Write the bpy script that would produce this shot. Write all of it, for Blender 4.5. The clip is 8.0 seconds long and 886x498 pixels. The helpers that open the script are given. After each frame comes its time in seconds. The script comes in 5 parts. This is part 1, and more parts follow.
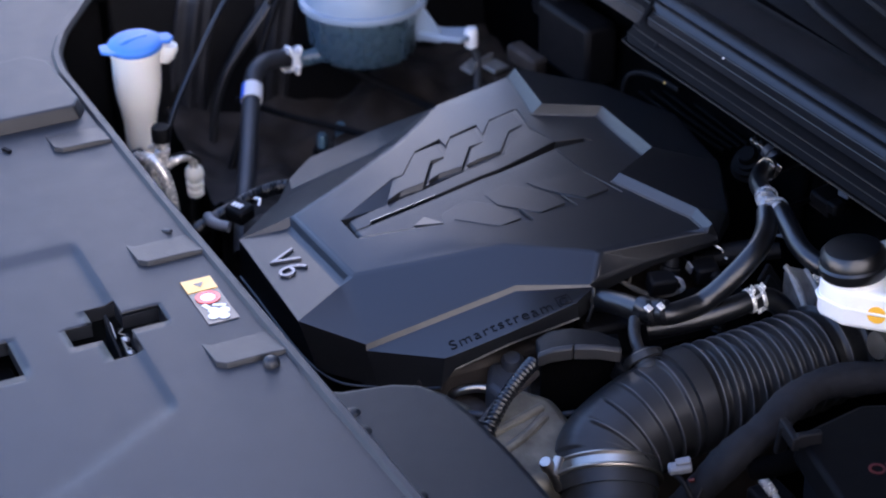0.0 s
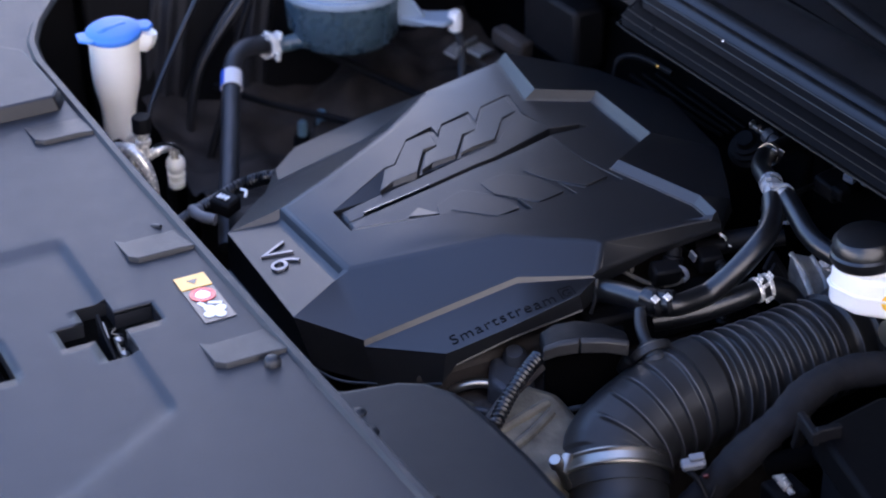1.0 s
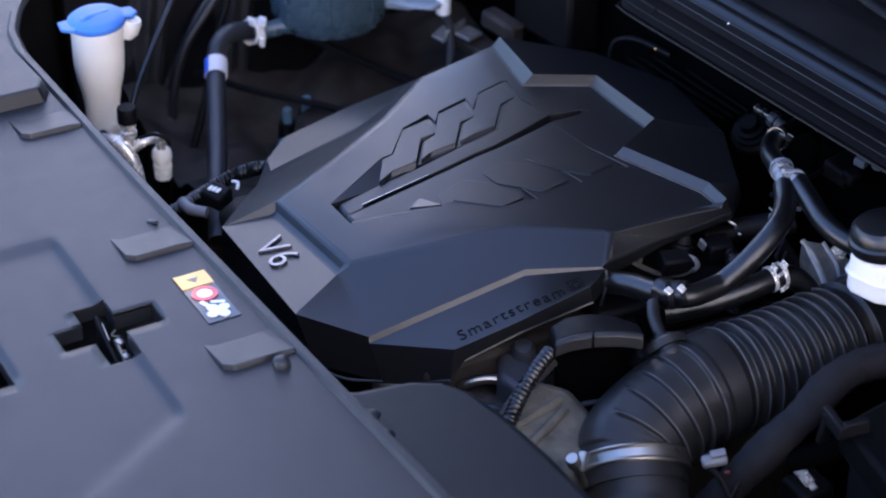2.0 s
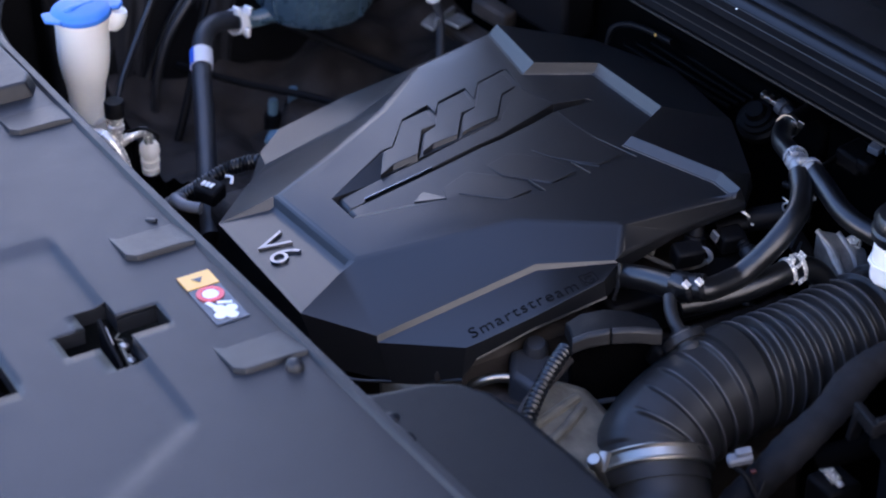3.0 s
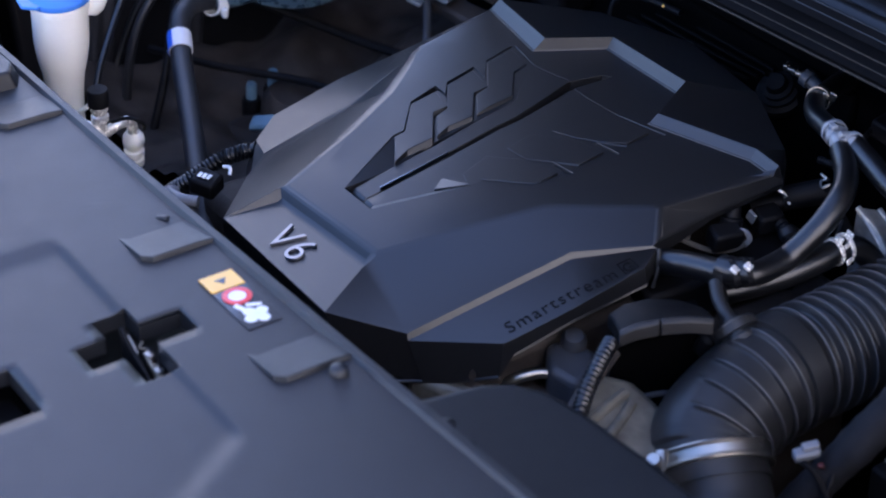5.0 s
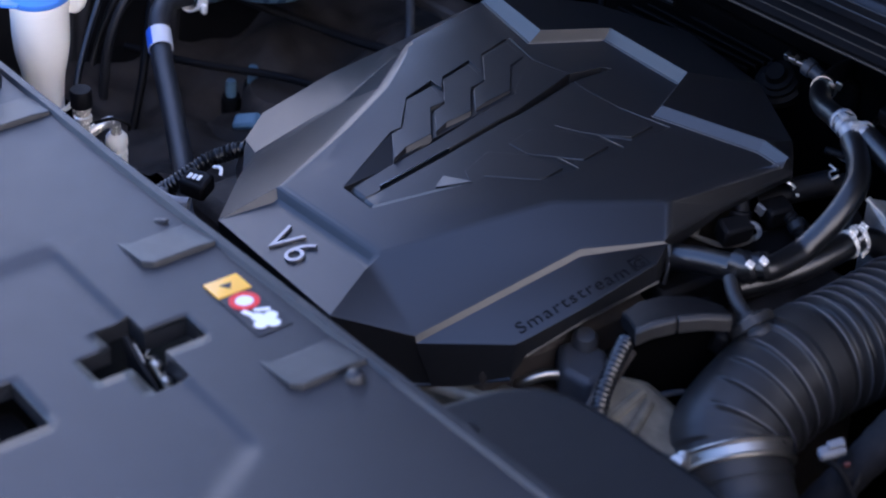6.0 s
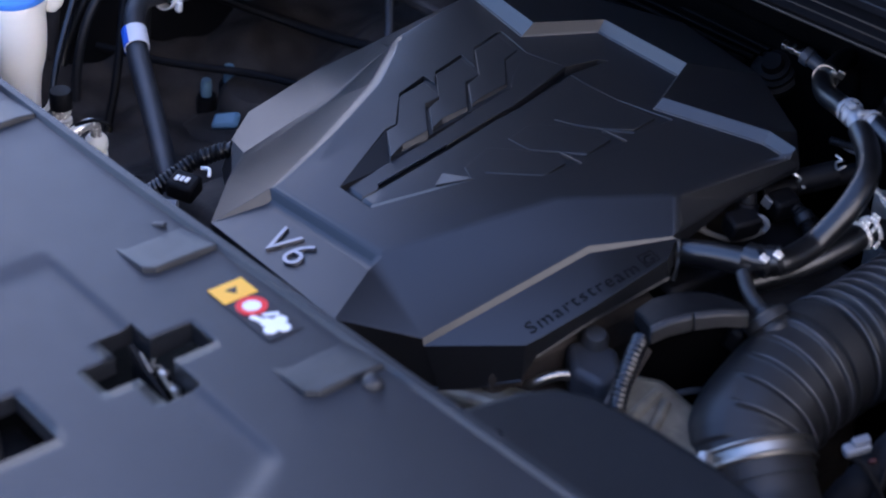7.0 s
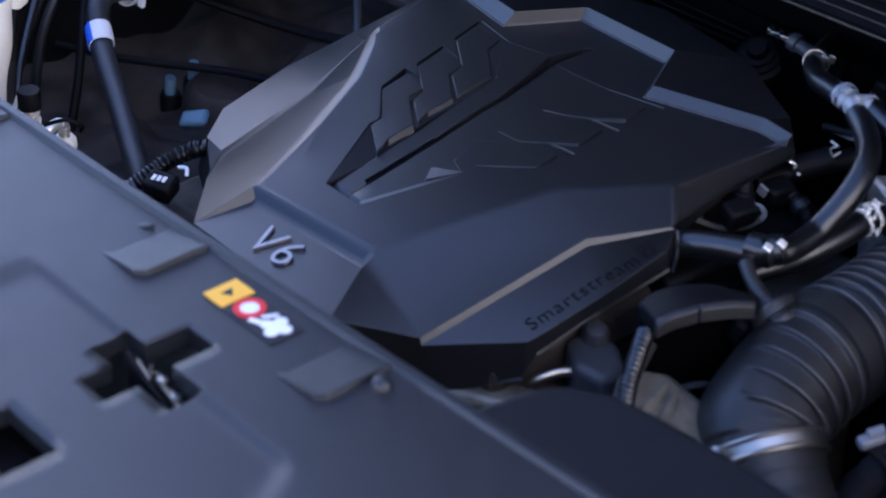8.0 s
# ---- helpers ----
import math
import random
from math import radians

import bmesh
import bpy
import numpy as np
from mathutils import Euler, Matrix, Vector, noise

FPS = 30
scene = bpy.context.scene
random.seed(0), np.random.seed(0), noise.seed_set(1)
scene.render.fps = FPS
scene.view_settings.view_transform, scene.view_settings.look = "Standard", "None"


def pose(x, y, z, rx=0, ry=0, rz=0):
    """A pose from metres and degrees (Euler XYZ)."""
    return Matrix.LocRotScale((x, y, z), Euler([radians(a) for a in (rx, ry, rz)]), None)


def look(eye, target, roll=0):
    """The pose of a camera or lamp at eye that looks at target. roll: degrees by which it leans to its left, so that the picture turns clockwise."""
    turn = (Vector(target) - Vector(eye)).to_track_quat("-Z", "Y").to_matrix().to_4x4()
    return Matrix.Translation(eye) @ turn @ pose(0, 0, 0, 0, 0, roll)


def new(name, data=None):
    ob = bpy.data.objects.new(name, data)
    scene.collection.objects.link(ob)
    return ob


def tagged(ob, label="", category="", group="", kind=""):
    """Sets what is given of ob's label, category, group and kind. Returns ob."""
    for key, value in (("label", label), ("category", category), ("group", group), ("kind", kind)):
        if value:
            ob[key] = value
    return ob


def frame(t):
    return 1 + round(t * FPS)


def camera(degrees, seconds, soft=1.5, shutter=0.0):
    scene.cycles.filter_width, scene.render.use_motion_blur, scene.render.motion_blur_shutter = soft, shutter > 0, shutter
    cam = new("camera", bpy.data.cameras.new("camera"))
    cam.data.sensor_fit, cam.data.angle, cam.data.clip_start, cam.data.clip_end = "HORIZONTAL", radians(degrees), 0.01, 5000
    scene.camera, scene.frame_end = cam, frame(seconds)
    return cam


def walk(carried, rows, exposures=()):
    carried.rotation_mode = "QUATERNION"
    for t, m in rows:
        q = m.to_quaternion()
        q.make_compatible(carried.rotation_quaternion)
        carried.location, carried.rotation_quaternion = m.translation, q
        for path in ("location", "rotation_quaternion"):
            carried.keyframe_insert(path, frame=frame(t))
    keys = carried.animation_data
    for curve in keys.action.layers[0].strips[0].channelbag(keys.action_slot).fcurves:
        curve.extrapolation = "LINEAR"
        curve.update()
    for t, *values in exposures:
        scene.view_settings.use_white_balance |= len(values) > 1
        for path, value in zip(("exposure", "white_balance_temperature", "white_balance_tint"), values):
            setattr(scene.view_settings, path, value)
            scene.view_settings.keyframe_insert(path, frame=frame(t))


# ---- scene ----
cam = camera(23.8, 8.0, 2.0)
cam.data.dof.use_dof, cam.data.dof.focus_distance, cam.data.dof.aperture_fstop = True, 1.75, 7.0
PATH = [
    (0, (1.45, -0.487, 0.897), (-0.123, 0.229, -0.109), -1.2),
    (0.5, (1.417, -0.497, 0.891), (-0.14, 0.24, -0.125), -1.1),
    (1, (1.384, -0.509, 0.882), (-0.156, 0.252, -0.143), -1.0),
    (1.5, (1.35, -0.519, 0.877), (-0.172, 0.261, -0.161), -1.0),
    (3, (1.247, -0.556, 0.851), (-0.222, 0.292, -0.208), -0.6),
    (3.5, (1.213, -0.568, 0.842), (-0.239, 0.302, -0.223), -0.5),
    (4, (1.177, -0.582, 0.833), (-0.256, 0.311, -0.238), -0.4),
    (4.5, (1.143, -0.594, 0.822), (-0.273, 0.32, -0.255), -0.3),
    (6, (1.047, -0.628, 0.792), (-0.31, 0.359, -0.295), 0.0),
    (6.5, (1.015, -0.642, 0.781), (-0.321, 0.375, -0.306), 0.2),
    (7, (0.983, -0.653, 0.769), (-0.33, 0.392, -0.319), 0.3),
    (7.5, (0.952, -0.663, 0.757), (-0.336, 0.413, -0.332), 0.4),
    (8, (0.92, -0.674, 0.745), (-0.34, 0.433, -0.345), 0.6),
]
walk(cam, [(t, look(eye, target, roll)) for t, eye, target, roll in PATH], [(0.0, 2.31, 5560, 24), (8.0, 2.29, 5370, 24)])

# ---------------------------------------------------------------- light
world = bpy.data.worlds.new("sky")
scene.world = world
world.use_nodes = True
wn = world.node_tree.nodes
sky = wn.new("ShaderNodeTexSky")
sky.sky_type = "NISHITA"
sky.sun_disc = False
sky.sun_elevation = radians(39)
sky.sun_rotation = radians(0)
sky.air_density, sky.dust_density, sky.ozone_density = 1.0, 3.0, 2.2
world.node_tree.links.new(sky.outputs["Color"], wn["Background"].inputs["Color"])
wn["Background"].inputs["Strength"].default_value = 0.15
sun_data = bpy.data.lights.new("sun", "SUN")
sun_data.energy, sun_data.angle, sun_data.color = 5.0, radians(0.5), (1.0, 0.94, 0.86)
sun = new("sun", sun_data)
sun.matrix_world = look((0.0, 1.0, 0.81), (0, 0, 0))


# ---------------------------------------------------------------- materials
def material(name, color, rough=0.5, metal=0.0, grain=0.0, grain_scale=900.0, spread=0.15, wear_scale=18.0,
             rough_spread=0.08, coat=0.0, transmission=0.0, sss=0.0, spec=0.5):
    """A principled surface with broad tone variation, fine grain bump and uneven gloss."""
    m = bpy.data.materials.new(name)
    m.use_nodes = True
    nt = m.node_tree
    b = nt.nodes["Principled BSDF"]
    link = nt.links.new
    coords = nt.nodes.new("ShaderNodeTexCoord")
    broad = nt.nodes.new("ShaderNodeTexNoise")
    broad.inputs["Scale"].default_value, broad.inputs["Detail"].default_value = wear_scale, 5.0
    link(coords.outputs["Object"], broad.inputs["Vector"])
    ramp = nt.nodes.new("ShaderNodeValToRGB")
    ramp.color_ramp.elements[0].position, ramp.color_ramp.elements[1].position = 0.3, 0.7
    ramp.color_ramp.elements[0].color = tuple(c * (1 - spread) for c in color) + (1,)
    ramp.color_ramp.elements[1].color = tuple(min(1, c * (1 + spread)) for c in color) + (1,)
    link(broad.outputs["Fac"], ramp.inputs["Fac"])
    link(ramp.outputs["Color"], b.inputs["Base Color"])
    gloss = nt.nodes.new("ShaderNodeMapRange")
    gloss.inputs["To Min"].default_value, gloss.inputs["To Max"].default_value = max(0.02, rough - rough_spread), min(1, rough + rough_spread)
    dust = nt.nodes.new("ShaderNodeTexNoise")
    dust.inputs["Scale"].default_value, dust.inputs["Detail"].default_value = wear_scale * 5, 4.0
    link(coords.outputs["Object"], dust.inputs["Vector"])
    link(dust.outputs["Fac"], gloss.inputs["Value"])
    link(gloss.outputs["Result"], b.inputs["Roughness"])
    if grain:
        fine = nt.nodes.new("ShaderNodeTexNoise")
        fine.inputs["Scale"].default_value, fine.inputs["Detail"].default_value = grain_scale, 3.0
        link(coords.outputs["Object"], fine.inputs["Vector"])
        bump = nt.nodes.new("ShaderNodeBump")
        bump.inputs["Strength"].default_value, bump.inputs["Distance"].default_value = grain, 0.0006
        link(fine.outputs["Fac"], bump.inputs["Height"])
        link(bump.outputs["Normal"], b.inputs["Normal"])
    b.inputs["Metallic"].default_value = metal
    b.inputs["Coat Weight"].default_value = coat
    b.inputs["Coat Roughness"].default_value = 0.06
    b.inputs["Transmission Weight"].default_value = transmission
    b.inputs["Subsurface Weight"].default_value = sss
    b.inputs["Subsurface Radius"].default_value = (0.02, 0.018, 0.014)
    b.inputs["Specular IOR Level"].default_value = spec
    return m


M_SHIELD = material("grained_black_polypropylene", (0.0148, 0.0156, 0.0176), 0.36, grain=0.35, grain_scale=1400, spread=0.10, wear_scale=9, spec=0.42)
M_COVER = material("satin_black_cover_plastic", (0.0088, 0.0090, 0.0100), 0.32, grain=0.10, grain_scale=1700, spread=0.10, wear_scale=10, rough_spread=0.02, spec=0.60)
M_COVER_RIBBED = material("finely_ribbed_cover_plastic", (0.0088, 0.0090, 0.0100), 0.33, grain=0.10, grain_scale=1700, spread=0.10, wear_scale=10, rough_spread=0.02, spec=0.60)
M_DARK = material("matt_black_plastic", (0.0042, 0.0042, 0.005), 0.55, grain=0.3, grain_scale=1200, spread=0.2, spec=0.14)
M_PANEL = material("black_duct_plastic", (0.0078, 0.0088, 0.0105), 0.44, grain=0.2, grain_scale=1300, spread=0.15, wear_scale=14, spec=0.32)
M_RUBBER = material("smooth_black_rubber", (0.0036, 0.0037, 0.0042), 0.32, grain=0.03, grain_scale=700, spread=0.2, wear_scale=30, rough_spread=0.03, spec=0.68)
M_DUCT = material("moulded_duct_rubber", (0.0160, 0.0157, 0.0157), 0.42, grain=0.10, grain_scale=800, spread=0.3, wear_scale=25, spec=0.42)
M_LINER = material("dusty_liner_plastic", (0.020, 0.020, 0.023), 0.45, grain=0.25, grain_scale=300, spread=0.5, wear_scale=22, spec=0.4)
# paler copy of the throttle lid's plastic, with the rim's light in its colour
M_LID_LIT = material("lit_lid_plastic", (0.020, 0.0185, 0.017), 0.5, grain=0.2, spread=0.25, wear_scale=25, spec=0.4)
M_WIRE = material("dusty_wire_sheath", (0.060, 0.057, 0.052), 0.5, spread=0.3, wear_scale=60, spec=0.4)
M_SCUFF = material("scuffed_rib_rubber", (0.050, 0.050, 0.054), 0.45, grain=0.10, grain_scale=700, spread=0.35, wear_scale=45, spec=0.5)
# base raised to blue-grey, so the colour carries part of the sky sheen
M_HOSE = material("sheen_hose_rubber", (0.0150, 0.0155, 0.0180), 0.48, grain=0.05, grain_scale=700, spread=0.2, wear_scale=30, rough_spread=0.05, spec=0.6)
M_SLEEVE = material("woven_harness_sleeve", (0.010, 0.010, 0.0115), 0.75, grain=0.9, grain_scale=600, spread=0.35, wear_scale=40, spec=0.2)
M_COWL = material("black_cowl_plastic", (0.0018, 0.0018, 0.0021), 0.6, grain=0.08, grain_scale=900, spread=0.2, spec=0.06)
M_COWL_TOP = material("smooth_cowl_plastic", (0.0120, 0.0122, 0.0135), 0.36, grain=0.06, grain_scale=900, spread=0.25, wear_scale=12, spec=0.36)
M_SEAL = material("black_seal_rubber", (0.0040, 0.0043, 0.0052), 0.36, grain=0.12, grain_scale=1300, spread=0.2, wear_scale=14, spec=0.36)
M_SENSOR = material("blue_grey_casting", (0.040, 0.043, 0.050), 0.5, metal=0.2, grain=0.4, grain_scale=400, spread=0.2)
# near black: sound felt, and the painted shade below the throttle lid
M_FELT_GAP = material("black_felt_and_gap_shade", (0.0015, 0.0015, 0.0017), 0.95, grain=0.8, grain_scale=400, spread=0.3, spec=0.02)
M_STEEL = material("zinc_plated_steel", (0.45, 0.42, 0.37), 0.36, metal=1.0, spread=0.15, wear_scale=60, rough_spread=0.04)
M_ALU = material("bare_aluminium", (0.90, 0.86, 0.79), 0.26, metal=0.55, grain=0.0, spread=0.1, wear_scale=60)
M_CAST = material("aged_cast_aluminium", (0.18, 0.165, 0.13), 0.5, metal=0.6, grain=0.7, grain_scale=350, spread=0.4, wear_scale=45)
M_CASTDARK = material("oily_cast_housing", (0.038, 0.032, 0.028), 0.6, metal=0.1, grain=0.7, grain_scale=250, spread=0.4, wear_scale=30, spec=0.2)
M_WHITE = material("milky_filler_plastic", (0.88, 0.85, 0.77), 0.38, grain=0.08, spread=0.06, sss=0.25)
M_BRAKE = material("white_reservoir_plastic", (0.80, 0.79, 0.75), 0.32, grain=0.08, spread=0.05, sss=0.2)
M_BLUE = material("blue_cap_plastic", (0.065, 0.21, 0.66), 0.4, grain=0.1, spread=0.08)
M_TANK = material("clouded_coolant_tank", (0.075, 0.125, 0.165), 0.28, spread=0.05, transmission=0.35)
M_RIM = material("pale_tank_seam", (0.25, 0.31, 0.38), 0.35, spread=0.1)
M_BAND = material("white_paint_band", (0.70, 0.71, 0.76), 0.5, spread=0.08)
M_BAND_BLUE = material("blue_paint_band", (0.05, 0.15, 0.70), 0.5, spread=0.08)
M_CLEAR = material("frosted_joint_plastic", (0.33, 0.35, 0.38), 0.22, spread=0.15, transmission=0.3)
M_GREY = material("grey_connector_plastic", (0.15, 0.155, 0.17), 0.4, spread=0.12)
M_SILVER = material("satin_silver_letters", (0.29, 0.285, 0.295), 0.32, metal=0.8, spread=0.06)
M_CHROME = material("bright_trim_line", (0.42, 0.42, 0.43), 0.16, metal=1.0, spread=0.05)
M_LETTER = material("engraved_letter_black", (0.0040, 0.0040, 0.0045), 0.65, spread=0.1, spec=0.14)
M_YELLOW = material("label_yellow", (0.88, 0.46, 0.03), 0.4, spread=0.05, coat=1.0)
M_RED = material("label_red", (0.70, 0.02, 0.02), 0.4, spread=0.05, coat=1.0)
M_LABEL_W = material("label_white", (0.82, 0.82, 0.82), 0.35, spread=0.04, coat=1.0)
M_LABEL_B = material("label_black", (0.010, 0.010, 0.013), 0.4, spread=0.05, coat=1.0)
M_BLUECONN = material("pale_blue_connector", (0.11, 0.19, 0.25), 0.4, spread=0.15)
M_PAINT = material("dark_car_paint", (0.035, 0.037, 0.042), 0.25, coat=1.0, spread=0.05)
M_GLASS = material("dark_tinted_windscreen", (0.02, 0.022, 0.024), 0.08, spread=0.05)
M_ASPHALT = material("pale_concrete_paving", (0.32, 0.29, 0.25), 0.9, grain=0.8, grain_scale=300, spread=0.25, wear_scale=3)
M_WALL = material("rendered_wall", (0.17, 0.155, 0.135), 0.9, grain=0.6, grain_scale=120, spread=0.2, wear_scale=1.5)
M_WALL_PALE = material("cream_wall_paint", (0.58, 0.55, 0.49), 0.85, grain=0.5, grain_scale=120, spread=0.12, wear_scale=1.5)
M_WALL_WHITE = material("white_wall_paint", (0.54, 0.54, 0.55), 0.8, grain=0.5, grain_scale=120, spread=0.08, wear_scale=1.5)
M_OUTLET = material("sandblasted_outlet_casting", (0.30, 0.30, 0.29), 0.38, metal=0.55, grain=0.5, grain_scale=300, spread=0.35, wear_scale=70)
M_PURPLE = material("dull_red_ring", (0.05, 0.005, 0.005), 0.5, spread=0.1)


def add_ribs(m, pitch, turn, height):
    """Fine moulded hatching across a plastic, on top of its grain."""
    nt = m.node_tree
    bump = next(n for n in nt.nodes if n.type == "BUMP")
    coords = next(n for n in nt.nodes if n.type == "TEX_COORD")
    turned = nt.nodes.new("ShaderNodeMapping")
    turned.inputs["Rotation"].default_value = (0, 0, radians(turn))
    waves = nt.nodes.new("ShaderNodeTexWave")
    waves.inputs["Scale"].default_value = 0.314 / pitch
    waves.inputs["Distortion"].default_value, waves.inputs["Detail"].default_value = 0.8, 1.0
    ribs = nt.nodes.new("ShaderNodeBump")
    ribs.inputs["Strength"].default_value, ribs.inputs["Distance"].default_value = 1.0, height
    nt.links.new(coords.outputs["Object"], turned.inputs["Vector"])
    nt.links.new(turned.outputs["Vector"], waves.inputs["Vector"])
    nt.links.new(waves.outputs["Fac"], ribs.inputs["Height"])
    nt.links.new(bump.outputs["Normal"], ribs.inputs["Normal"])
    nt.links.new(ribs.outputs["Normal"], nt.nodes["Principled BSDF"].inputs["Normal"])


add_ribs(M_COVER_RIBBED, 0.0024, 212, 0.00008)


# ---------------------------------------------------------------- building helpers
def finish(name, bm, mat, angle=35, sheet=False):
    bmesh.ops.recalc_face_normals(bm, faces=bm.faces)
    if sheet and sum(f.normal.z * f.calc_area() for f in bm.faces) < 0:
        bmesh.ops.reverse_faces(bm, faces=bm.faces)
    me = bpy.data.meshes.new(name)
    bm.to_mesh(me)
    bm.free()
    for p in me.polygons:
        p.use_smooth = True
    me.set_sharp_from_angle(angle=radians(angle))
    me.materials.append(mat)
    return new(name, me)


def thing(name, label, category, group="", kind="", at=(0, 0, 0)):
    ob = new(name)
    ob.empty_display_size = 0.02
    ob.location = at
    return tagged(ob, label, category, group, kind)


def part(name, bm, mat, parent, label="", angle=35, bevel=0.0, segments=2, sheet=False):
    """Links a bmesh in world coordinates as one mesh under a thing or part."""
    ob = finish(name, bm, mat, angle, sheet)
    if parent is not None:
        up = parent
        offset = Vector((0, 0, 0))
        while up is not None:
            offset += up.location
            up = up.parent
        ob.data.transform(Matrix.Translation(-offset))
        ob.parent = parent
    if bevel:
        mod = ob.modifiers.new("soft_edges", "BEVEL")
        mod.width, mod.segments, mod.limit_method, mod.angle_limit = bevel, segments, "ANGLE", radians(28)
        mod.harden_normals = False
    return tagged(ob, label)


def merged(*bms):
    out = bmesh.new()
    for b in bms:
        me = bpy.data.meshes.new("tmp")
        b.to_mesh(me)
        b.free()
        out.from_mesh(me)
        bpy.data.meshes.remove(me)
    return out


def box(center, size, rot=(0, 0, 0), taper=1.0):
    bm = bmesh.new()
    bmesh.ops.create_cube(bm, size=1.0)
    for v in bm.verts:
        k = taper if v.co.z > 0 else 1.0
        v.co = Vector((v.co.x * size[0] * k, v.co.y * size[1] * k, v.co.z * size[2]))
    bm.transform(pose(*center, *rot))
    return bm


def prism(poly, z0, z1, inset=0.0):
    """A plan polygon drawn up from z0 to z1; z may be a number or a function of (x, y)."""
    bm = bmesh.new()
    low = z0 if callable(z0) else (lambda x, y: z0)
    high = z1 if callable(z1) else (lambda x, y: z1)
    cx, cy = sum(p[0] for p in poly) / len(poly), sum(p[1] for p in poly) / len(poly)
    a = [bm.verts.new((x, y, low(x, y))) for x, y in poly]
    b = [bm.verts.new((x + (cx - x) * inset, y + (cy - y) * inset, high(x, y))) for x, y in poly]
    n = len(poly)
    for i in range(n):
        bm.faces.new((a[i], a[(i + 1) % n], b[(i + 1) % n], b[i]))
    bm.faces.new(b)
    bm.faces.new(a[::-1])
    return bm


def smooth_path(points, steps=10):
    """Catmull-Rom through the points."""
    pts = [Vector(p) for p in points]
    pts = [pts[0] * 2 - pts[1]] + pts + [pts[-1] * 2 - pts[-2]]
    out = []
    for i in range(1, len(pts) - 2):
        p0, p1, p2, p3 = pts[i - 1:i + 3]
        for k in range(steps):
            t = k / steps
            out.append(0.5 * ((2 * p1) + (p2 - p0) * t + (2 * p0 - 5 * p1 + 4 * p2 - p3) * t * t + (3 * p1 - p0 - 3 * p2 + p3) * t ** 3))
    out.append(pts[-2])
    return out


def resample(path, step):
    lengths = [0.0]
    for a, b in zip(path, path[1:]):
        lengths.append(lengths[-1] + (b - a).length)
    n = max(2, int(lengths[-1] / step))
    out, j = [], 0
    for i in range(n + 1):
        s = lengths[-1] * i / n
        while j < len(path) - 2 and lengths[j + 1] < s:
            j += 1
        span = max(1e-9, lengths[j + 1] - lengths[j])
        out.append(path[j].lerp(path[j + 1], min(1, (s - lengths[j]) / span)))
    return out, lengths[-1]


def sweep(path, radius, segs=16, caps=True, squash=1.0, ref=(0, 0, 1), relief=None):
    """A round tube along a dense path; radius is a number or a function of the way along, in metres;
    relief(way, angle) adds to it."""
    bm = bmesh.new()
    rings, s = [], 0.0
    n = len(path)
    up = Vector(ref)
    for i, p in enumerate(path):
        d = (path[min(n - 1, i + 1)] - path[max(0, i - 1)]).normalized()
        side = d.cross(up)
        if side.length < 1e-4:
            side = d.orthogonal()
        side.normalize()
        up = side.cross(d).normalized()
        if i:
            s += (p - path[i - 1]).length
        r = radius(s) if callable(radius) else radius
        ring = []
        for k in range(segs):
            a = 2 * math.pi * k / segs
            ra = r + (relief(s, a) if relief else 0.0)
            ring.append(bm.verts.new(p + side * (ra * math.cos(a)) + up * (ra * squash * math.sin(a))))
        rings.append(ring)
    for a, b in zip(rings, rings[1:]):
        for k in range(segs):
            bm.faces.new((a[k], a[(k + 1) % segs], b[(k + 1) % segs], b[k]))
    if caps:
        bm.faces.new(rings[0][::-1])
        bm.faces.new(rings[-1])
    return bm


def hose(points, r, segs=16, step=0.004, **kw):
    path, _ = resample(smooth_path(points), step)
    return sweep(path, r, segs, **kw)


def lathe(profile, base, axis=(0, 0, 1), segs=32):
    """Turns (radius, height) pairs round an axis through base."""
    bm = bmesh.new()
    m = Vector(axis).normalized().to_track_quat("Z", "Y").to_matrix()
    rings = []
    for r, h in profile:
        if r < 1e-6:
            rings.append([bm.verts.new(Vector(base) + m @ Vector((0, 0, h)))])
        else:
            rings.append([bm.verts.new(Vector(base) + m @ Vector((r * math.cos(2 * math.pi * k / segs), r * math.sin(2 * math.pi * k / segs), h))) for k in range(segs)])
    for a, b in zip(rings, rings[1:]):
        for k in range(segs):
            q = [a[k % len(a)], a[(k + 1) % len(a)], b[(k + 1) % len(b)], b[k % len(b)]]
            q = [v for i, v in enumerate(q) if v not in q[:i]]
            if len(q) > 2:
                bm.faces.new(q)
    return bm


def lettering(body, size, depth, m, name, mat, parent, label="", spacing=1.0, shear=0.0, xs=1.0, thin=0.0):
    """Words in the built-in font, turned into a mesh and laid out by the pose m."""
    curve = bpy.data.curves.new(name, "FONT")
    curve.body, curve.size, curve.extrude, curve.space_character, curve.shear = body, size, depth, spacing, shear
    curve.resolution_u, curve.offset = 4, thin
    curve.bevel_depth = min(depth * 0.3, 0.0003)
    tmp = bpy.data.objects.new("tmp", curve)
    scene.collection.objects.link(tmp)
    bpy.context.view_layer.update()
    me = bpy.data.meshes.new_from_object(tmp.evaluated_get(bpy.context.evaluated_depsgraph_get()))
    bm = bmesh.new()
    bm.from_mesh(me)
    bpy.data.objects.remove(tmp)
    bm.transform(m @ Matrix.Diagonal((xs, 1, 1, 1)))
    return part(name, bm, mat, parent, label)


def fine_line(pts, r):
    """A thin moulded line along straight pieces."""
    return sweep(resample([Vector(p) for p in pts], 0.0015)[0], r, 6)


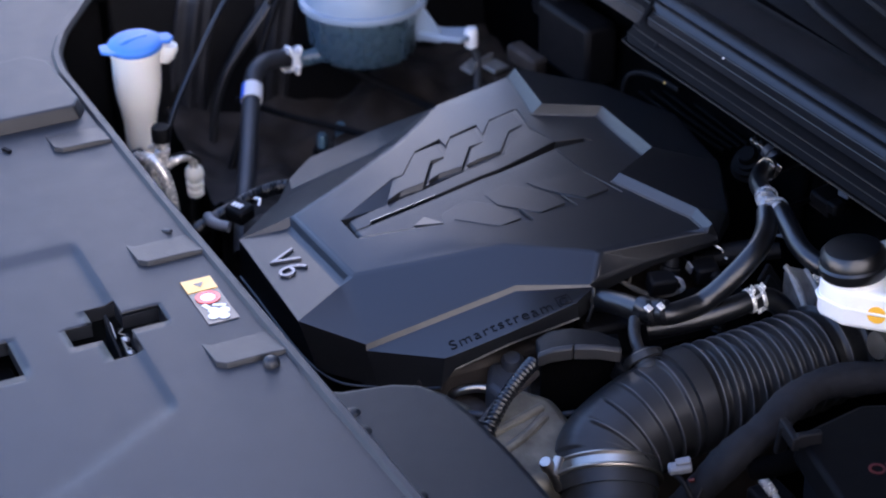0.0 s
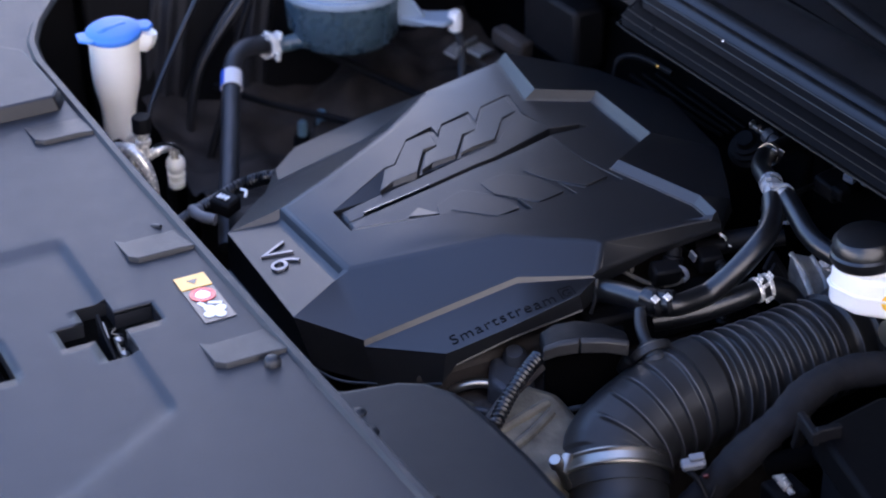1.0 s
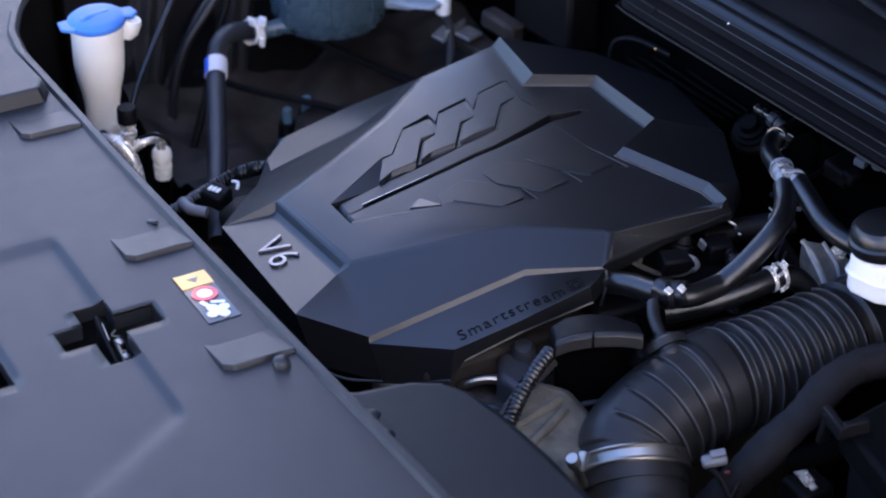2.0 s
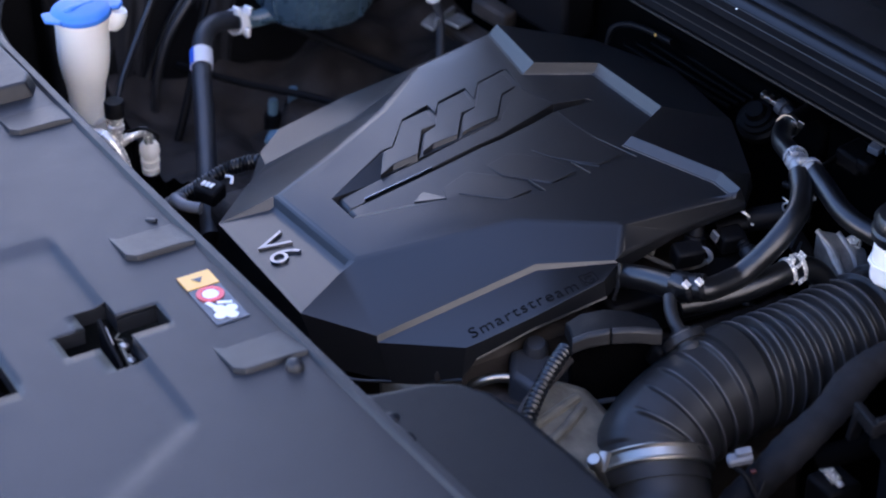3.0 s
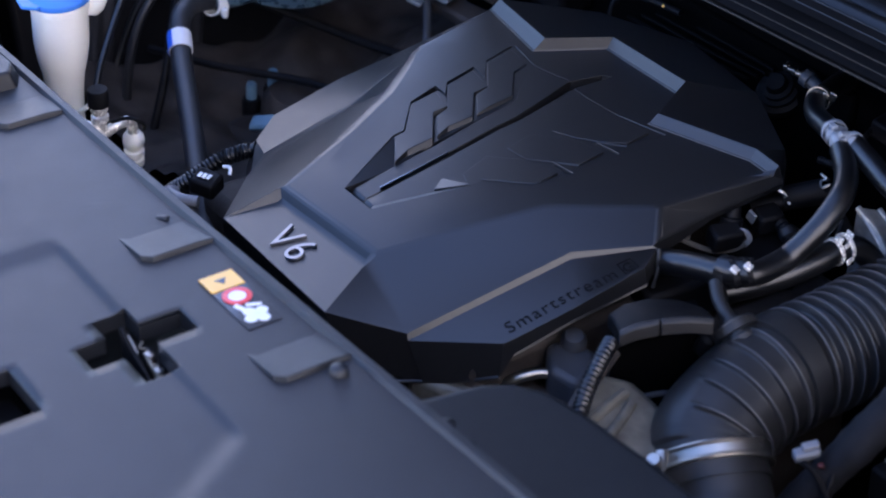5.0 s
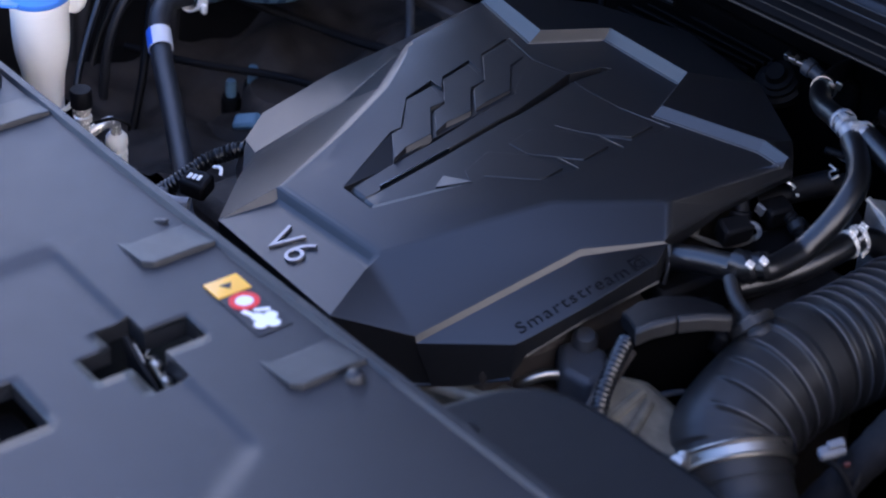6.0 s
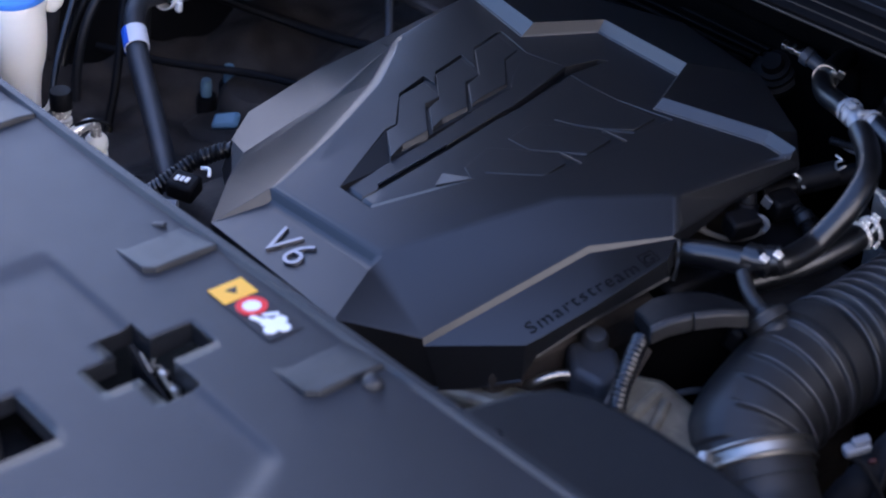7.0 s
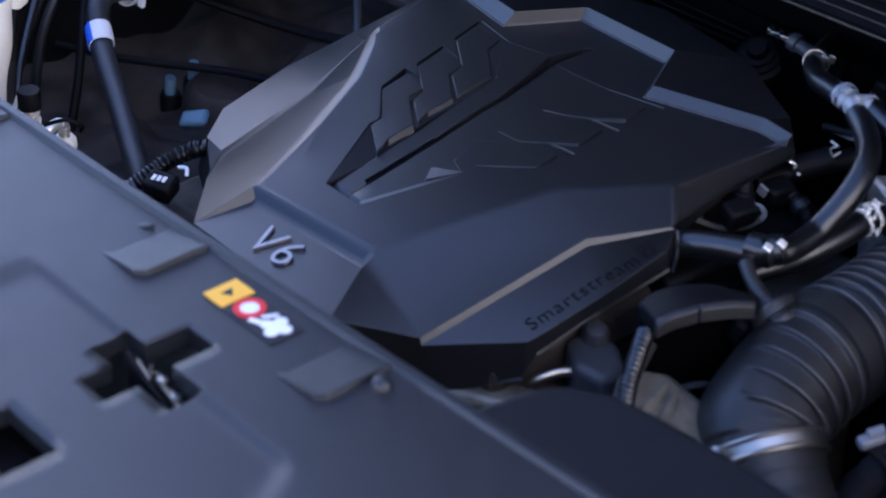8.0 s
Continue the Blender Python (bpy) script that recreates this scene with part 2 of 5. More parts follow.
def hex_bolt(name, base, axis, r, parent, mat, label=""):
    """A flanged hexagon head."""
    flange = lathe([(0, 0), (r * 1.45, 0), (r * 1.45, r * 0.25), (r * 1.2, r * 0.42), (0, r * 0.42)], base, axis, 24)
    head = lathe([(0, r * 0.4), (r, r * 0.4), (r, r * 1.3), (r * 0.85, r * 1.45), (0, r * 1.45)], base, axis, 6)
    return part(name, merged(flange, head), mat, parent, label, angle=30)


def ring_band(name, center, axis, r, width, thick, parent, mat, label="", segs=40):
    h = width / 2
    return part(name, lathe([(r, -h), (r + thick, -h), (r + thick * 1.15, -h * 0.6), (r + thick * 1.15, h * 0.6), (r + thick, h), (r, h), (r, -h)], center, axis, segs),
                mat, parent, label)


# ---------------------------------------------------------------- ground and car body
GROUND_Z = -0.95
bm = bmesh.new()
bmesh.ops.create_grid(bm, x_segments=40, y_segments=40, size=60)
bm.transform(Matrix.Translation((0, 0, GROUND_Z)))
tagged(finish("ground", bm, M_ASPHALT), "pale concrete ground under the parked car", "ground", kind="structure")

# plain unseen walls, added round the car to shape reflections and bounced light
for name, c, size in (("unseen_wall_south", (-0.5, -7.0, 0.5), (7.5, 0.3, 2.9)), ("unseen_wall_north", (-0.5, 7.2, 1.8), (7.5, 0.3, 5.5))):
    bm = bmesh.new()
    bmesh.ops.create_cube(bm, size=1.0)
    bm.transform(Matrix.Translation(c) @ Matrix.Diagonal((*size, 1)))
    tagged(finish(name, bm, M_WALL_PALE if name == "unseen_wall_south" else M_WALL), "unseen rendered wall added for reflections", "wall", kind="structure")

# added out of view: tall pale reflector for the cover's right-facing sides
bm = box((6.5, 1.5, 2.05), (0.3, 11.0, 6.0), (0, 0, -40))
tagged(finish("unseen_wall_east", bm, M_WALL_PALE), "unseen cream wall added as a reflector", "wall", kind="structure")

# added out of view: its white reflection brightens the label and cover top
bm = box((-8.35, 2.19, 2.6), (0.3, 2.5, 7.1), (0, 0, 35))
tagged(finish("unseen_wall_west", bm, M_WALL_WHITE), "unseen white wall added as a reflector", "wall", kind="structure")

car = thing("car", "dark parked car with its bonnet raised over the engine bay", "car")


def slab(poly_yz, x0, x1):
    """A cross-section in y and z drawn along x."""
    bm = bmesh.new()
    a = [bm.verts.new((x0, y, z)) for y, z in poly_yz]
    b = [bm.verts.new((x1, y, z)) for y, z in poly_yz]
    n = len(poly_yz)
    for i in range(n):
        bm.faces.new((a[i], a[(i + 1) % n], b[(i + 1) % n], b[i]))
    bm.faces.new(a[::-1])
    bm.faces.new(b)
    return bm


# open bonnet, hinged behind the cowl
bm = slab([(0.80, 0.10), (0.645, 0.365), (0.495, 0.615), (0.335, 0.87), (0.36, 0.905), (0.525, 0.645), (0.675, 0.395), (0.83, 0.13)], -0.95, 0.92)
for v in bm.verts:
    v.co.x *= 1.0 - 0.14 * max(0.0, v.co.z - 0.38)
part("bonnet", bm, M_DARK, car, "raised bonnet with a dark underside", bevel=0.006)
# inner aprons with the fender flange on top, outer fenders
for side in (-1, 1):
    x = 0.70 * side
    part("inner_apron", merged(box((x, 0.10, -0.26), (0.05, 1.1, 0.46), (0, 4 * side, 0)),
                               box((x - 0.035 * side, 0.22, -0.19), (0.06, 0.30, 0.36), (0, 8 * side, 0)),
                               box((x, 0.10, -0.02), (0.10, 1.1, 0.012))), M_DARK, car, bevel=0.008)
    part("fender", slab([(-0.50, -0.55), (-0.52, -0.16), (-0.35, -0.02), (0.75, 0.08), (0.95, 0.08), (0.95, -0.55)], x + 0.05 * side, x + 0.17 * side), M_PAINT, car, bevel=0.02)
part("bumper", slab([(-0.47, -0.06), (-0.60, -0.16), (-0.66, -0.45), (-0.60, -0.75), (-0.45, -0.75), (-0.45, -0.08)], -0.80, 0.80), M_PAINT, car, bevel=0.03)
part("radiator_support", slab([(-0.05, -0.045), (-0.43, -0.045), (-0.43, -0.60), (-0.13, -0.60), (-0.13, -0.10), (-0.05, -0.075)], -0.70, 0.70), M_DARK, car)
part("splash_tray", box((0, 0.05, -0.62), (1.4, 1.15, 0.02)), M_FELT_GAP, car)
part("firewall", slab([(0.545, 0.06), (0.545, -0.62), (0.60, -0.62), (0.60, 0.06)], -0.70, 0.70), M_FELT_GAP, car)
part("windscreen", slab([(0.84, 0.12), (1.55, 0.62), (1.56, 0.61), (0.85, 0.11)], -0.72, 0.72), M_GLASS, car)
part("rear_body", slab([(0.90, 0.10), (1.55, 0.60), (3.0, 0.62), (3.6, 0.0), (3.6, -0.75), (0.90, -0.75)], -0.86, 0.86), M_PAINT, car, bevel=0.03)
for wx in (-0.78, 0.78):
    for wy in (0.15, 2.85):
        wheel = part("wheel", lathe([(0.0, -0.10), (0.22, -0.10), (0.25, -0.11), (0.34, -0.11), (0.365, -0.08), (0.365, 0.08), (0.34, 0.11), (0.25, 0.11), (0.22, 0.10), (0, 0.10)],
                                    (wx, wy, GROUND_Z + 0.365), (1, 0, 0), 40), M_RUBBER, car)


# ---------------------------------------------------------------- radiator cover in front
def rear_edge(x):
    pts = [(-0.80, 0.20), (-0.70, 0.115), (-0.605, 0.039), (-0.531, -0.008), (-0.486, -0.027), (-0.44, -0.033), (-0.15, -0.027), (0.12, -0.017), (0.36, -0.007), (0.80, 0.0)]
    for (a, ya), (b, yb) in zip(pts, pts[1:]):
        if x <= b:
            return ya + (yb - ya) * (x - a) / (b - a)
    return pts[-1][1]


def ease(v, a, b):
    t = max(0.0, min(1.0, (v - a) / (b - a)))
    return t * t * (3 - 2 * t)


def shield_height(x, y, d):
    """d: distance in front of the rear edge."""
    z = 0.0
    # double ridge along the rear edge
    z += 0.0035 * (ease(d, 0.0015, 0.004) - ease(d, 0.0095, 0.012))
    z -= 0.0025 * (1 - ease(d, 0.0, 0.002))
    # shallow tray in the middle
    right = 0.165 + (-0.121 - y) * 0.63
    tray = ease(x, -0.112, -0.088) * (1 - ease(x, right - 0.012, right + 0.008)) * (1 - ease(y, -0.134, -0.124))
    z -= 0.0030 * tray
    # nose towards the bumper
    z -= 0.10 * ease(-y, 0.36, 0.50)
    return z


radiator_cover = thing("radiator_cover", "grained black plastic radiator cover with clips and latch cutouts", "engine bay trim")
HOLES = [(0.023, 0.051, -0.173, -0.094), (0.001, 0.083, -0.150, -0.125), (0.019, 0.072, -0.292, -0.219)]
xs = sorted({round(-0.78 + 0.012 * i, 4) for i in range(131)} | {v for h in HOLES for v in h[:2]} | {-0.112, -0.106, -0.094, -0.088} | {round(0.14 + 0.004 * i, 4) for i in range(22)})
ds = [0, 0.001, 0.002, 0.003, 0.004, 0.006, 0.008, 0.0095, 0.0105, 0.012, 0.014]
ys = [-0.02 - d for d in ds] + sorted({round(-0.04 - 0.010 * i, 4) for i in range(47)} | {v for h in HOLES for v in h[2:]} | {-0.124, -0.127, -0.131, -0.134}, reverse=True)
bm = bmesh.new()
grid = []
for y0 in ys:
    w = 1 - ease(-y0, 0.055, 0.088)
    row = []
    for x in xs:
        y = y0 + (rear_edge(x) + 0.02) * w
        row.append(bm.verts.new((x, y, shield_height(x, y, -0.02 - y0))))
    grid.append(row)
for j in range(len(ys) - 1):
    for i in range(len(xs) - 1):
        cx, cy = (xs[i] + xs[i + 1]) / 2, (ys[j] + ys[j + 1]) / 2
        if not any(a < cx < b and c < cy < d for a, b, c, d in HOLES):
            bm.faces.new((grid[j][i], grid[j][i + 1], grid[j + 1][i + 1], grid[j + 1][i]))
panel = part("panel", bm, M_SHIELD, radiator_cover, angle=50, sheet=True)
mod = panel.modifiers.new("thickness", "SOLIDIFY")
mod.thickness, mod.offset = 0.0018, -1


def clip_tab(x1, y0, y1, length, height):
    """A raised spring tab: flush at its far end, open towards +x."""
    bm = bmesh.new()
    sec = [(-length, 0.0002), (-length * 0.5, height * 0.52), (0, height), (0.0016, 0.0), (0.0016, -0.001), (-length, -0.001)]
    rows = []
    n = 8
    for k in range(n + 1):
        f = k / n
        y = y0 + (y1 - y0) * f
        back = 0.006 * max(0, 1 - f * 8)
        fade = 1.0 if f < 0.75 else 1 - 0.35 * (f - 0.75) / 0.25
        rows.append([bm.verts.new((x1 - back + px, y, pz * (fade if pz > 0 else 1) + 0.0)) for px, pz in sec])
    m = len(sec)
    for a, b in zip(rows, rows[1:]):
        for i in range(m):
            bm.faces.new((a[i], a[(i + 1) % m], b[(i + 1) % m], b[i]))
    bm.faces.new(rows[0][::-1])
    bm.faces.new(rows[-1])
    return bm


for x1, y0, y1 in ((-0.274, -0.094, -0.041), (-0.0395, -0.0885, -0.0315), (0.1375, -0.0825, -0.0255)):
    part("clip_tab", clip_tab(x1, y0, y1, 0.036, 0.0042), M_SHIELD, radiator_cover, bevel=0.0007)
# broad raised seat with a sloping front
bm = prism([(-0.470, -0.300), (-0.333, -0.300), (-0.333, -0.052), (-0.350, -0.043), (-0.450, -0.047), (-0.470, -0.065)], -0.002, 0.014, inset=0.06)
part("raised_seat", bm, M_SHIELD, radiator_cover, bevel=0.0022, segments=3)
part("push_clip", lathe([(0, 0.0058), (0.0034, 0.0056), (0.0056, 0.0042), (0.0066, 0.0021), (0.0070, -0.002)], (0.1485, -0.043, 0.001), (0, 0, 1), 28), M_SHIELD, radiator_cover, "round black push clip")
part("clip_slot", box((-0.299, -0.134, 0.0012), (0.010, 0.0035, 0.003), (0, 0, 25)), M_LETTER, radiator_cover)
part("rib_tongue", merged(box((-0.088, -0.049, 0.0008), (0.012, 0.005, 0.0022), (0, -12, 30), 0.8)), M_SHIELD, radiator_cover, bevel=0.001)

# turned-down collars of the cutouts
def collar(outline, depth, thick=0.0016):
    bm = bmesh.new()
    cx, cy = sum(p[0] for p in outline) / len(outline), sum(p[1] for p in outline) / len(outline)
    rings = []
    for grow, z in ((0.0002, -0.0008), (0.0002, -depth), (thick, -depth), (thick, -0.0008)):
        rings.append([bm.verts.new((x + grow * (1 if x > cx else -1), y + grow * (1 if y > cy else -1), z - 0.003)) for x, y in outline])
    n = len(outline)
    for p, q in zip(rings, rings[1:] + rings[:1]):
        for i in range(n):
            bm.faces.new((p[i], p[(i + 1) % n], q[(i + 1) % n], q[i]))
    return bm


(ax, bx, ay, by), (cx0, dx0, cy0, dy0), third = HOLES
CROSS = [(ax, by), (ax, dy0), (cx0, dy0), (cx0, cy0), (ax, cy0), (ax, ay), (bx, ay), (bx, cy0), (dx0, cy0), (dx0, dy0), (bx, dy0), (bx, by)]
part("cutout_collar", collar(CROSS, 0.0125), M_SHIELD, radiator_cover)
part("cutout_collar", collar([(third[0], third[3]), (third[0], third[2]), (third[1], third[2]), (third[1], third[3])], 0.0125), M_SHIELD, radiator_cover)

# latch seen in the cutouts
latch = thing("bonnet_latch", "black and bare steel bonnet latch inside the cutout", "latch")


def upright(poly_xz, y, thick, lean=0.0):
    """A plate that stands along x, drawn as x and z."""
    bm = bmesh.new()
    a = [bm.verts.new((x, y + lean * z, z)) for x, z in poly_xz]
    b = [bm.verts.new((x, y + thick + lean * z, z)) for x, z in poly_xz]
    n = len(poly_xz)
    for i in range(n):
        bm.faces.new((a[i], a[(i + 1) % n], b[(i + 1) % n], b[i]))
    bm.faces.new(a[::-1])
    bm.faces.new(b)
    return bm


part("hook_plate", upright([(0.0245, -0.060), (0.0245, -0.010), (0.0215, 0.0005), (0.0255, 0.0035), (0.0320, -0.0010), (0.0430, -0.0080), (0.0600, -0.0150), (0.0700, -0.0260), (0.0700, -0.060)], -0.1400, 0.0026), M_DARK, latch, bevel=0.0006)
part("worn_edge", upright([(0.0300, -0.0012), (0.0320, -0.0004), (0.0440, -0.0078), (0.0435, -0.0105), (0.0360, -0.0062)], -0.1372, 0.0007), M_STEEL, latch, "bare worn steel edge", bevel=0.0002)
part("catch_lever", upright([(0.0400, -0.0120), (0.0440, -0.0090), (0.0660, -0.0190), (0.0690, -0.0300), (0.0620, -0.0300), (0.0560, -0.0200)], -0.1330, 0.0022), M_CAST, latch, bevel=0.0005)
part("guide_plate", upright([(0.0300, -0.055), (0.0300, -0.0150), (0.0400, -0.0110), (0.0700, -0.0240), (0.0700, -0.055)], -0.1260, 0.0018), M_DARK, latch, bevel=0.0005)
for px, pz in ((0.0460, -0.0135), (0.0585, -0.0190)):
    part("pivot_bolt", lathe([(0, 0), (0.0034, 0), (0.0034, 0.0035), (0.0022, 0.0042), (0, 0.0042)], (px, -0.1300, pz), (0.1, 0.2, 1), 16), M_STEEL, latch)
part("spring", hose([(0.0330 + 0.0035 * i, -0.1300 + 0.0022 * (-1) ** i, -0.0085 - 0.0012 * i) for i in range(10)], 0.0008, 6, 0.002), M_CAST, latch)
horn = thing("latch_bracket", "dark bracket with a bare stud inside the cutout", "bracket")
part("plate", box((0.046, -0.26, -0.034), (0.07, 0.085, 0.004)), M_DARK, horn, bevel=0.001)
part("stud", lathe([(0, 0.02), (0.006, 0.02), (0.007, 0.015), (0.007, 0)], (0.032, -0.245, -0.03), (0, 0, 1), 18), M_STEEL, horn)

# warning label: three pictogram squares
label = thing("warning_label", "glossy sticker with yellow, red and black warning pictograms", "label")
LX = 0.003
lz = 0.0012
part("backing", box((LX + 0.034, -0.0545, lz - 0.0006), (0.072, 0.026, 0.0004)), M_LABEL_B, label)
part("yellow_field", box((LX + 0.0085, -0.0545, lz), (0.020, 0.026, 0.0006)), M_YELLOW, label, "yellow pictogram field")
bm = merged(prism([(LX + 0.006, -0.059), (LX + 0.013, -0.0545), (LX + 0.006, -0.050)], lz + 0.0003, lz + 0.0006))
part("triangle_mark", bm, M_LABEL_B, label)
part("red_ring", lathe([(0.0065, 0), (0.0105, 0), (0.0105, 0.0006), (0.0065, 0.0006), (0.0065, 0)], (LX + 0.0305, -0.0545, lz), (0, 0, 1), 28), M_RED, label, "red prohibition ring")
part("white_disc", lathe([(0, 0.0004), (0.0062, 0.0004), (0.0062, 0)], (LX + 0.0305, -0.0545, lz), (0, 0, 1), 24), M_LABEL_W, label)
fan = []
for k in range(4):
    a = math.radians(90 * k + 25)
    fan.append(lathe([(0, 0.0005), (0.0046, 0.0005), (0.0046, 0)], (LX + 0.0575 + 0.0062 * math.cos(a), -0.0545 + 0.0062 * math.sin(a), lz), (0, 0, 1), 14))
part("fan_mark", merged(*fan, box((LX + 0.0575, -0.0545, lz), (0.006, 0.006, 0.0006))), M_LABEL_W, label)
part("hand_mark", merged(box((LX + 0.0445, -0.0600, lz), (0.010, 0.004, 0.0005), (0, 0, 20)), box((LX + 0.0455, -0.0500, lz), (0.003, 0.011, 0.0005), (0, 0, -25))), M_LABEL_W, label)

# ---------------------------------------------------------------- air inlet duct behind the cover edge
inlet = thing("air_inlet_duct", "flat black plastic air inlet duct with rounded edge", "air duct")
poly = [(0.150, -0.045), (0.180, 0.000), (0.188, 0.040), (0.200, 0.060), (0.222, 0.074), (0.260, 0.081), (0.320, 0.085), (0.420, 0.086), (0.560, 0.082), (0.560, -0.045)]
part("duct_body", prism(poly[::-1], -0.10, -0.015, inset=0.02), M_PANEL, inlet, bevel=0.008, segments=4)
for bx, by in ((0.217, -0.004), (0.243, -0.006), (0.336, -0.002)):
    part("moulded_boss", lathe([(0, 0.0022), (0.003, 0.0020), (0.0055, 0.0010), (0.0075, -0.003)], (bx, by, -0.0148), (0, 0, 1), 20), M_PANEL, inlet)


# ---------------------------------------------------------------- engine cover
from mathutils.bvhtree import BVHTree
from mathutils.geometry import delaunay_2d_cdt


def top_z(x, y):
    """The cover's top, slightly domed."""
    u, v = x + .05, y - .25
    return -.0267 - .0264 * u + .1317 * v - .20 * u * u - .41 * v * v


def pocket_z(x, y):
    return -.0733 + .05 * x + .15 * y


engine_cover = thing("engine_cover", "faceted satin black plastic engine cover with V6 badge", "engine cover")
V = {}


def put(name, x, y, z=None, plane=top_z, lift=0.0):
    V[name] = (x, y, (plane(x, y) if z is None else z) + lift)


for n, x, y in (("TLu", -0.1590, 0.0935), ("BRu", -0.0345, 0.1005), ("F", 0.0135, 0.2240), ("FR", 0.0695, 0.2905), ("sg", 0.0865, 0.3870), ("sf", 0.0630, 0.3861), ("se", -0.0230, 0.3535), ("sd", -0.0478, 0.4020), ("sc", -0.1412, 0.4023), ("sb", -0.1764, 0.3504), ("sa", -0.2672, 0.3696), ("c3", -0.2502, 0.2767), ("c2", -0.2075, 0.2224), ("c1", -0.1751, 0.1494)):
    put(n, x, y)
for n, x, y in (("FL", -.1720, .0430), ("lA", -.0035, .0357), ("BRb", -.0331, .0902), ("TLb", -.1577, .0878)):
    put(n, x, y, plane=pocket_z)
for n, x, y in (("oa", -0.2622, 0.3757), ("ob", -0.1730, 0.3600), ("oc", -0.1395, 0.4073), ("od", -0.0445, 0.4085), ("oe", -0.0203, 0.3605), ("of", 0.0630, 0.3925), ("og", 0.0900, 0.3921)):
    put(n, x, y, lift=0.0085 if n in ("oe", "of", "og") else 0.0105)
for n, x, y, z in (("lB", .0380, .0810, -.0812), ("lC", .0600, .2145, -.0462), ("lD", .0870, .2765, -.0440), ("lBp", .0402, .0800, -.0860), ("lCp", .0622, .2135, -.0510),
                   ("lDp", .0888, .2745, -.0490), ("lowF", .0900, .1315, -.0800), ("lowG", .0925, .1440, -.0770), ("lowM", .0990, .1880, -.0655), ("lowR", .1035, .2510, -.0500)):
    put(n, x, y, z)
put("rr", .0900, .4000, -.0330)
put("mr", .0810, .3370, -.0440)
put("fo1", -.232, .098, -.084); put("fo2", -.250, .126, -.082); put("fo3", -.257, .215, -.066); put("fo4", -.2585, .2765, -.0385)
put("r0", -.243, .108, -.088); put("r1", -.292, .140, -.092); put("r2", -.308, .168, -.083); put("r3", -.320, .243, -.075); put("r4", -.306, .300, -.058); put("r5", -.280, .366, -.045)
# rear shoulder and skirts
put("b0", -.268, .400, -.030); put("b1", -.215, .452, -.025); put("b2", -.120, .478, -.022); put("b3", -.020, .466, -.024); put("b4", .058, .428, -.028)
low = {"lBp": (.050, .087, -.122), "lDp": (.0955, .2640, -.0700), "FL": (-.166, .040, -.112), "lA": (.004, .048, -.118), "lB": (.048, .088, -.122), "lowF": (.0915, .1270, -.1080), "lowG": (.0915, .1400, -.0930),
       "lowM": (.0990, .1880, -.0770), "lowR": (.1055, .2520, -.0650), "lD": (.0850, .282, -.060),
       "rr": (.0865, .402, -.0400), "mr": (.0775, .339, -.0515), "b4": (.058, .431, -.042), "b3": (-.020, .478, -.060), "b2": (-.124, .492, -.060), "b1": (-.224, .464, -.060), "b0": (-.282, .408, -.070),
       "r5": (-.292, .368, -.080), "r4": (-.318, .302, -.090), "r3": (-.334, .246, -.105), "r2": (-.326, .170, -.115), "r1": (-.290, .128, -.115), "r0": (-.243, .102, -.115), "fo1": (-.232, .092, -.112)}
for k, v in low.items():
    V["_" + k] = v


def filled(bm, outer, holes, height, step=0.011, gap=0.0044):
    """Fills a plan outline, less its holes, with small triangles that follow height(x, y). outer and holes hold vertices of bm."""
    loops = [[(v.co.x, v.co.y) for v in ring] for ring in (outer, *holes)]

    def inside(x, y, poly):
        odd = False
        for (ax, ay), (bx, by) in zip(poly, poly[1:] + poly[:1]):
            if (ay > y) != (by > y) and x < ax + (bx - ax) * (y - ay) / (by - ay):
                odd = not odd
        return odd

    def clear(x, y, gap):
        for poly in loops:
            for (ax, ay), (bx, by) in zip(poly, poly[1:] + poly[:1]):
                ex, ey = bx - ax, by - ay
                t = max(0, min(1, ((x - ax) * ex + (y - ay) * ey) / max(1e-12, ex * ex + ey * ey)))
                if math.hypot(ax + ex * t - x, ay + ey * t - y) < gap:
                    return False
        return True

    verts = [v for ring in (outer, *holes) for v in ring]
    points = [Vector(p) for poly in loops for p in poly]
    edges, at = [], 0
    for poly in loops:
        edges += [(at + i, at + (i + 1) % len(poly)) for i in range(len(poly))]
        at += len(poly)
    x0, x1 = min(p[0] for p in loops[0]), max(p[0] for p in loops[0])
    y0, y1 = min(p[1] for p in loops[0]), max(p[1] for p in loops[0])
    for j in range(int((y1 - y0) / step) + 1):
        for i in range(int((x1 - x0) / step) + 2):
            x, y = x0 + (i + 0.5 * (j % 2)) * step, y0 + (j + 0.5) * step
            if inside(x, y, loops[0]) and not any(inside(x, y, h) for h in loops[1:]) and clear(x, y, gap):
                points.append(Vector((x, y)))
                verts.append(bm.verts.new((x, y, height(x, y))))
    out, _, faces, source, _, _ = delaunay_2d_cdt(points, edges, [], 0, 1e-7)
    for f in faces:
        cx, cy = sum(out[i].x for i in f) / 3, sum(out[i].y for i in f) / 3
        if inside(cx, cy, loops[0]) and not any(inside(cx, cy, h) for h in loops[1:]):
            bm.faces.new([verts[source[i][0]] for i in f])


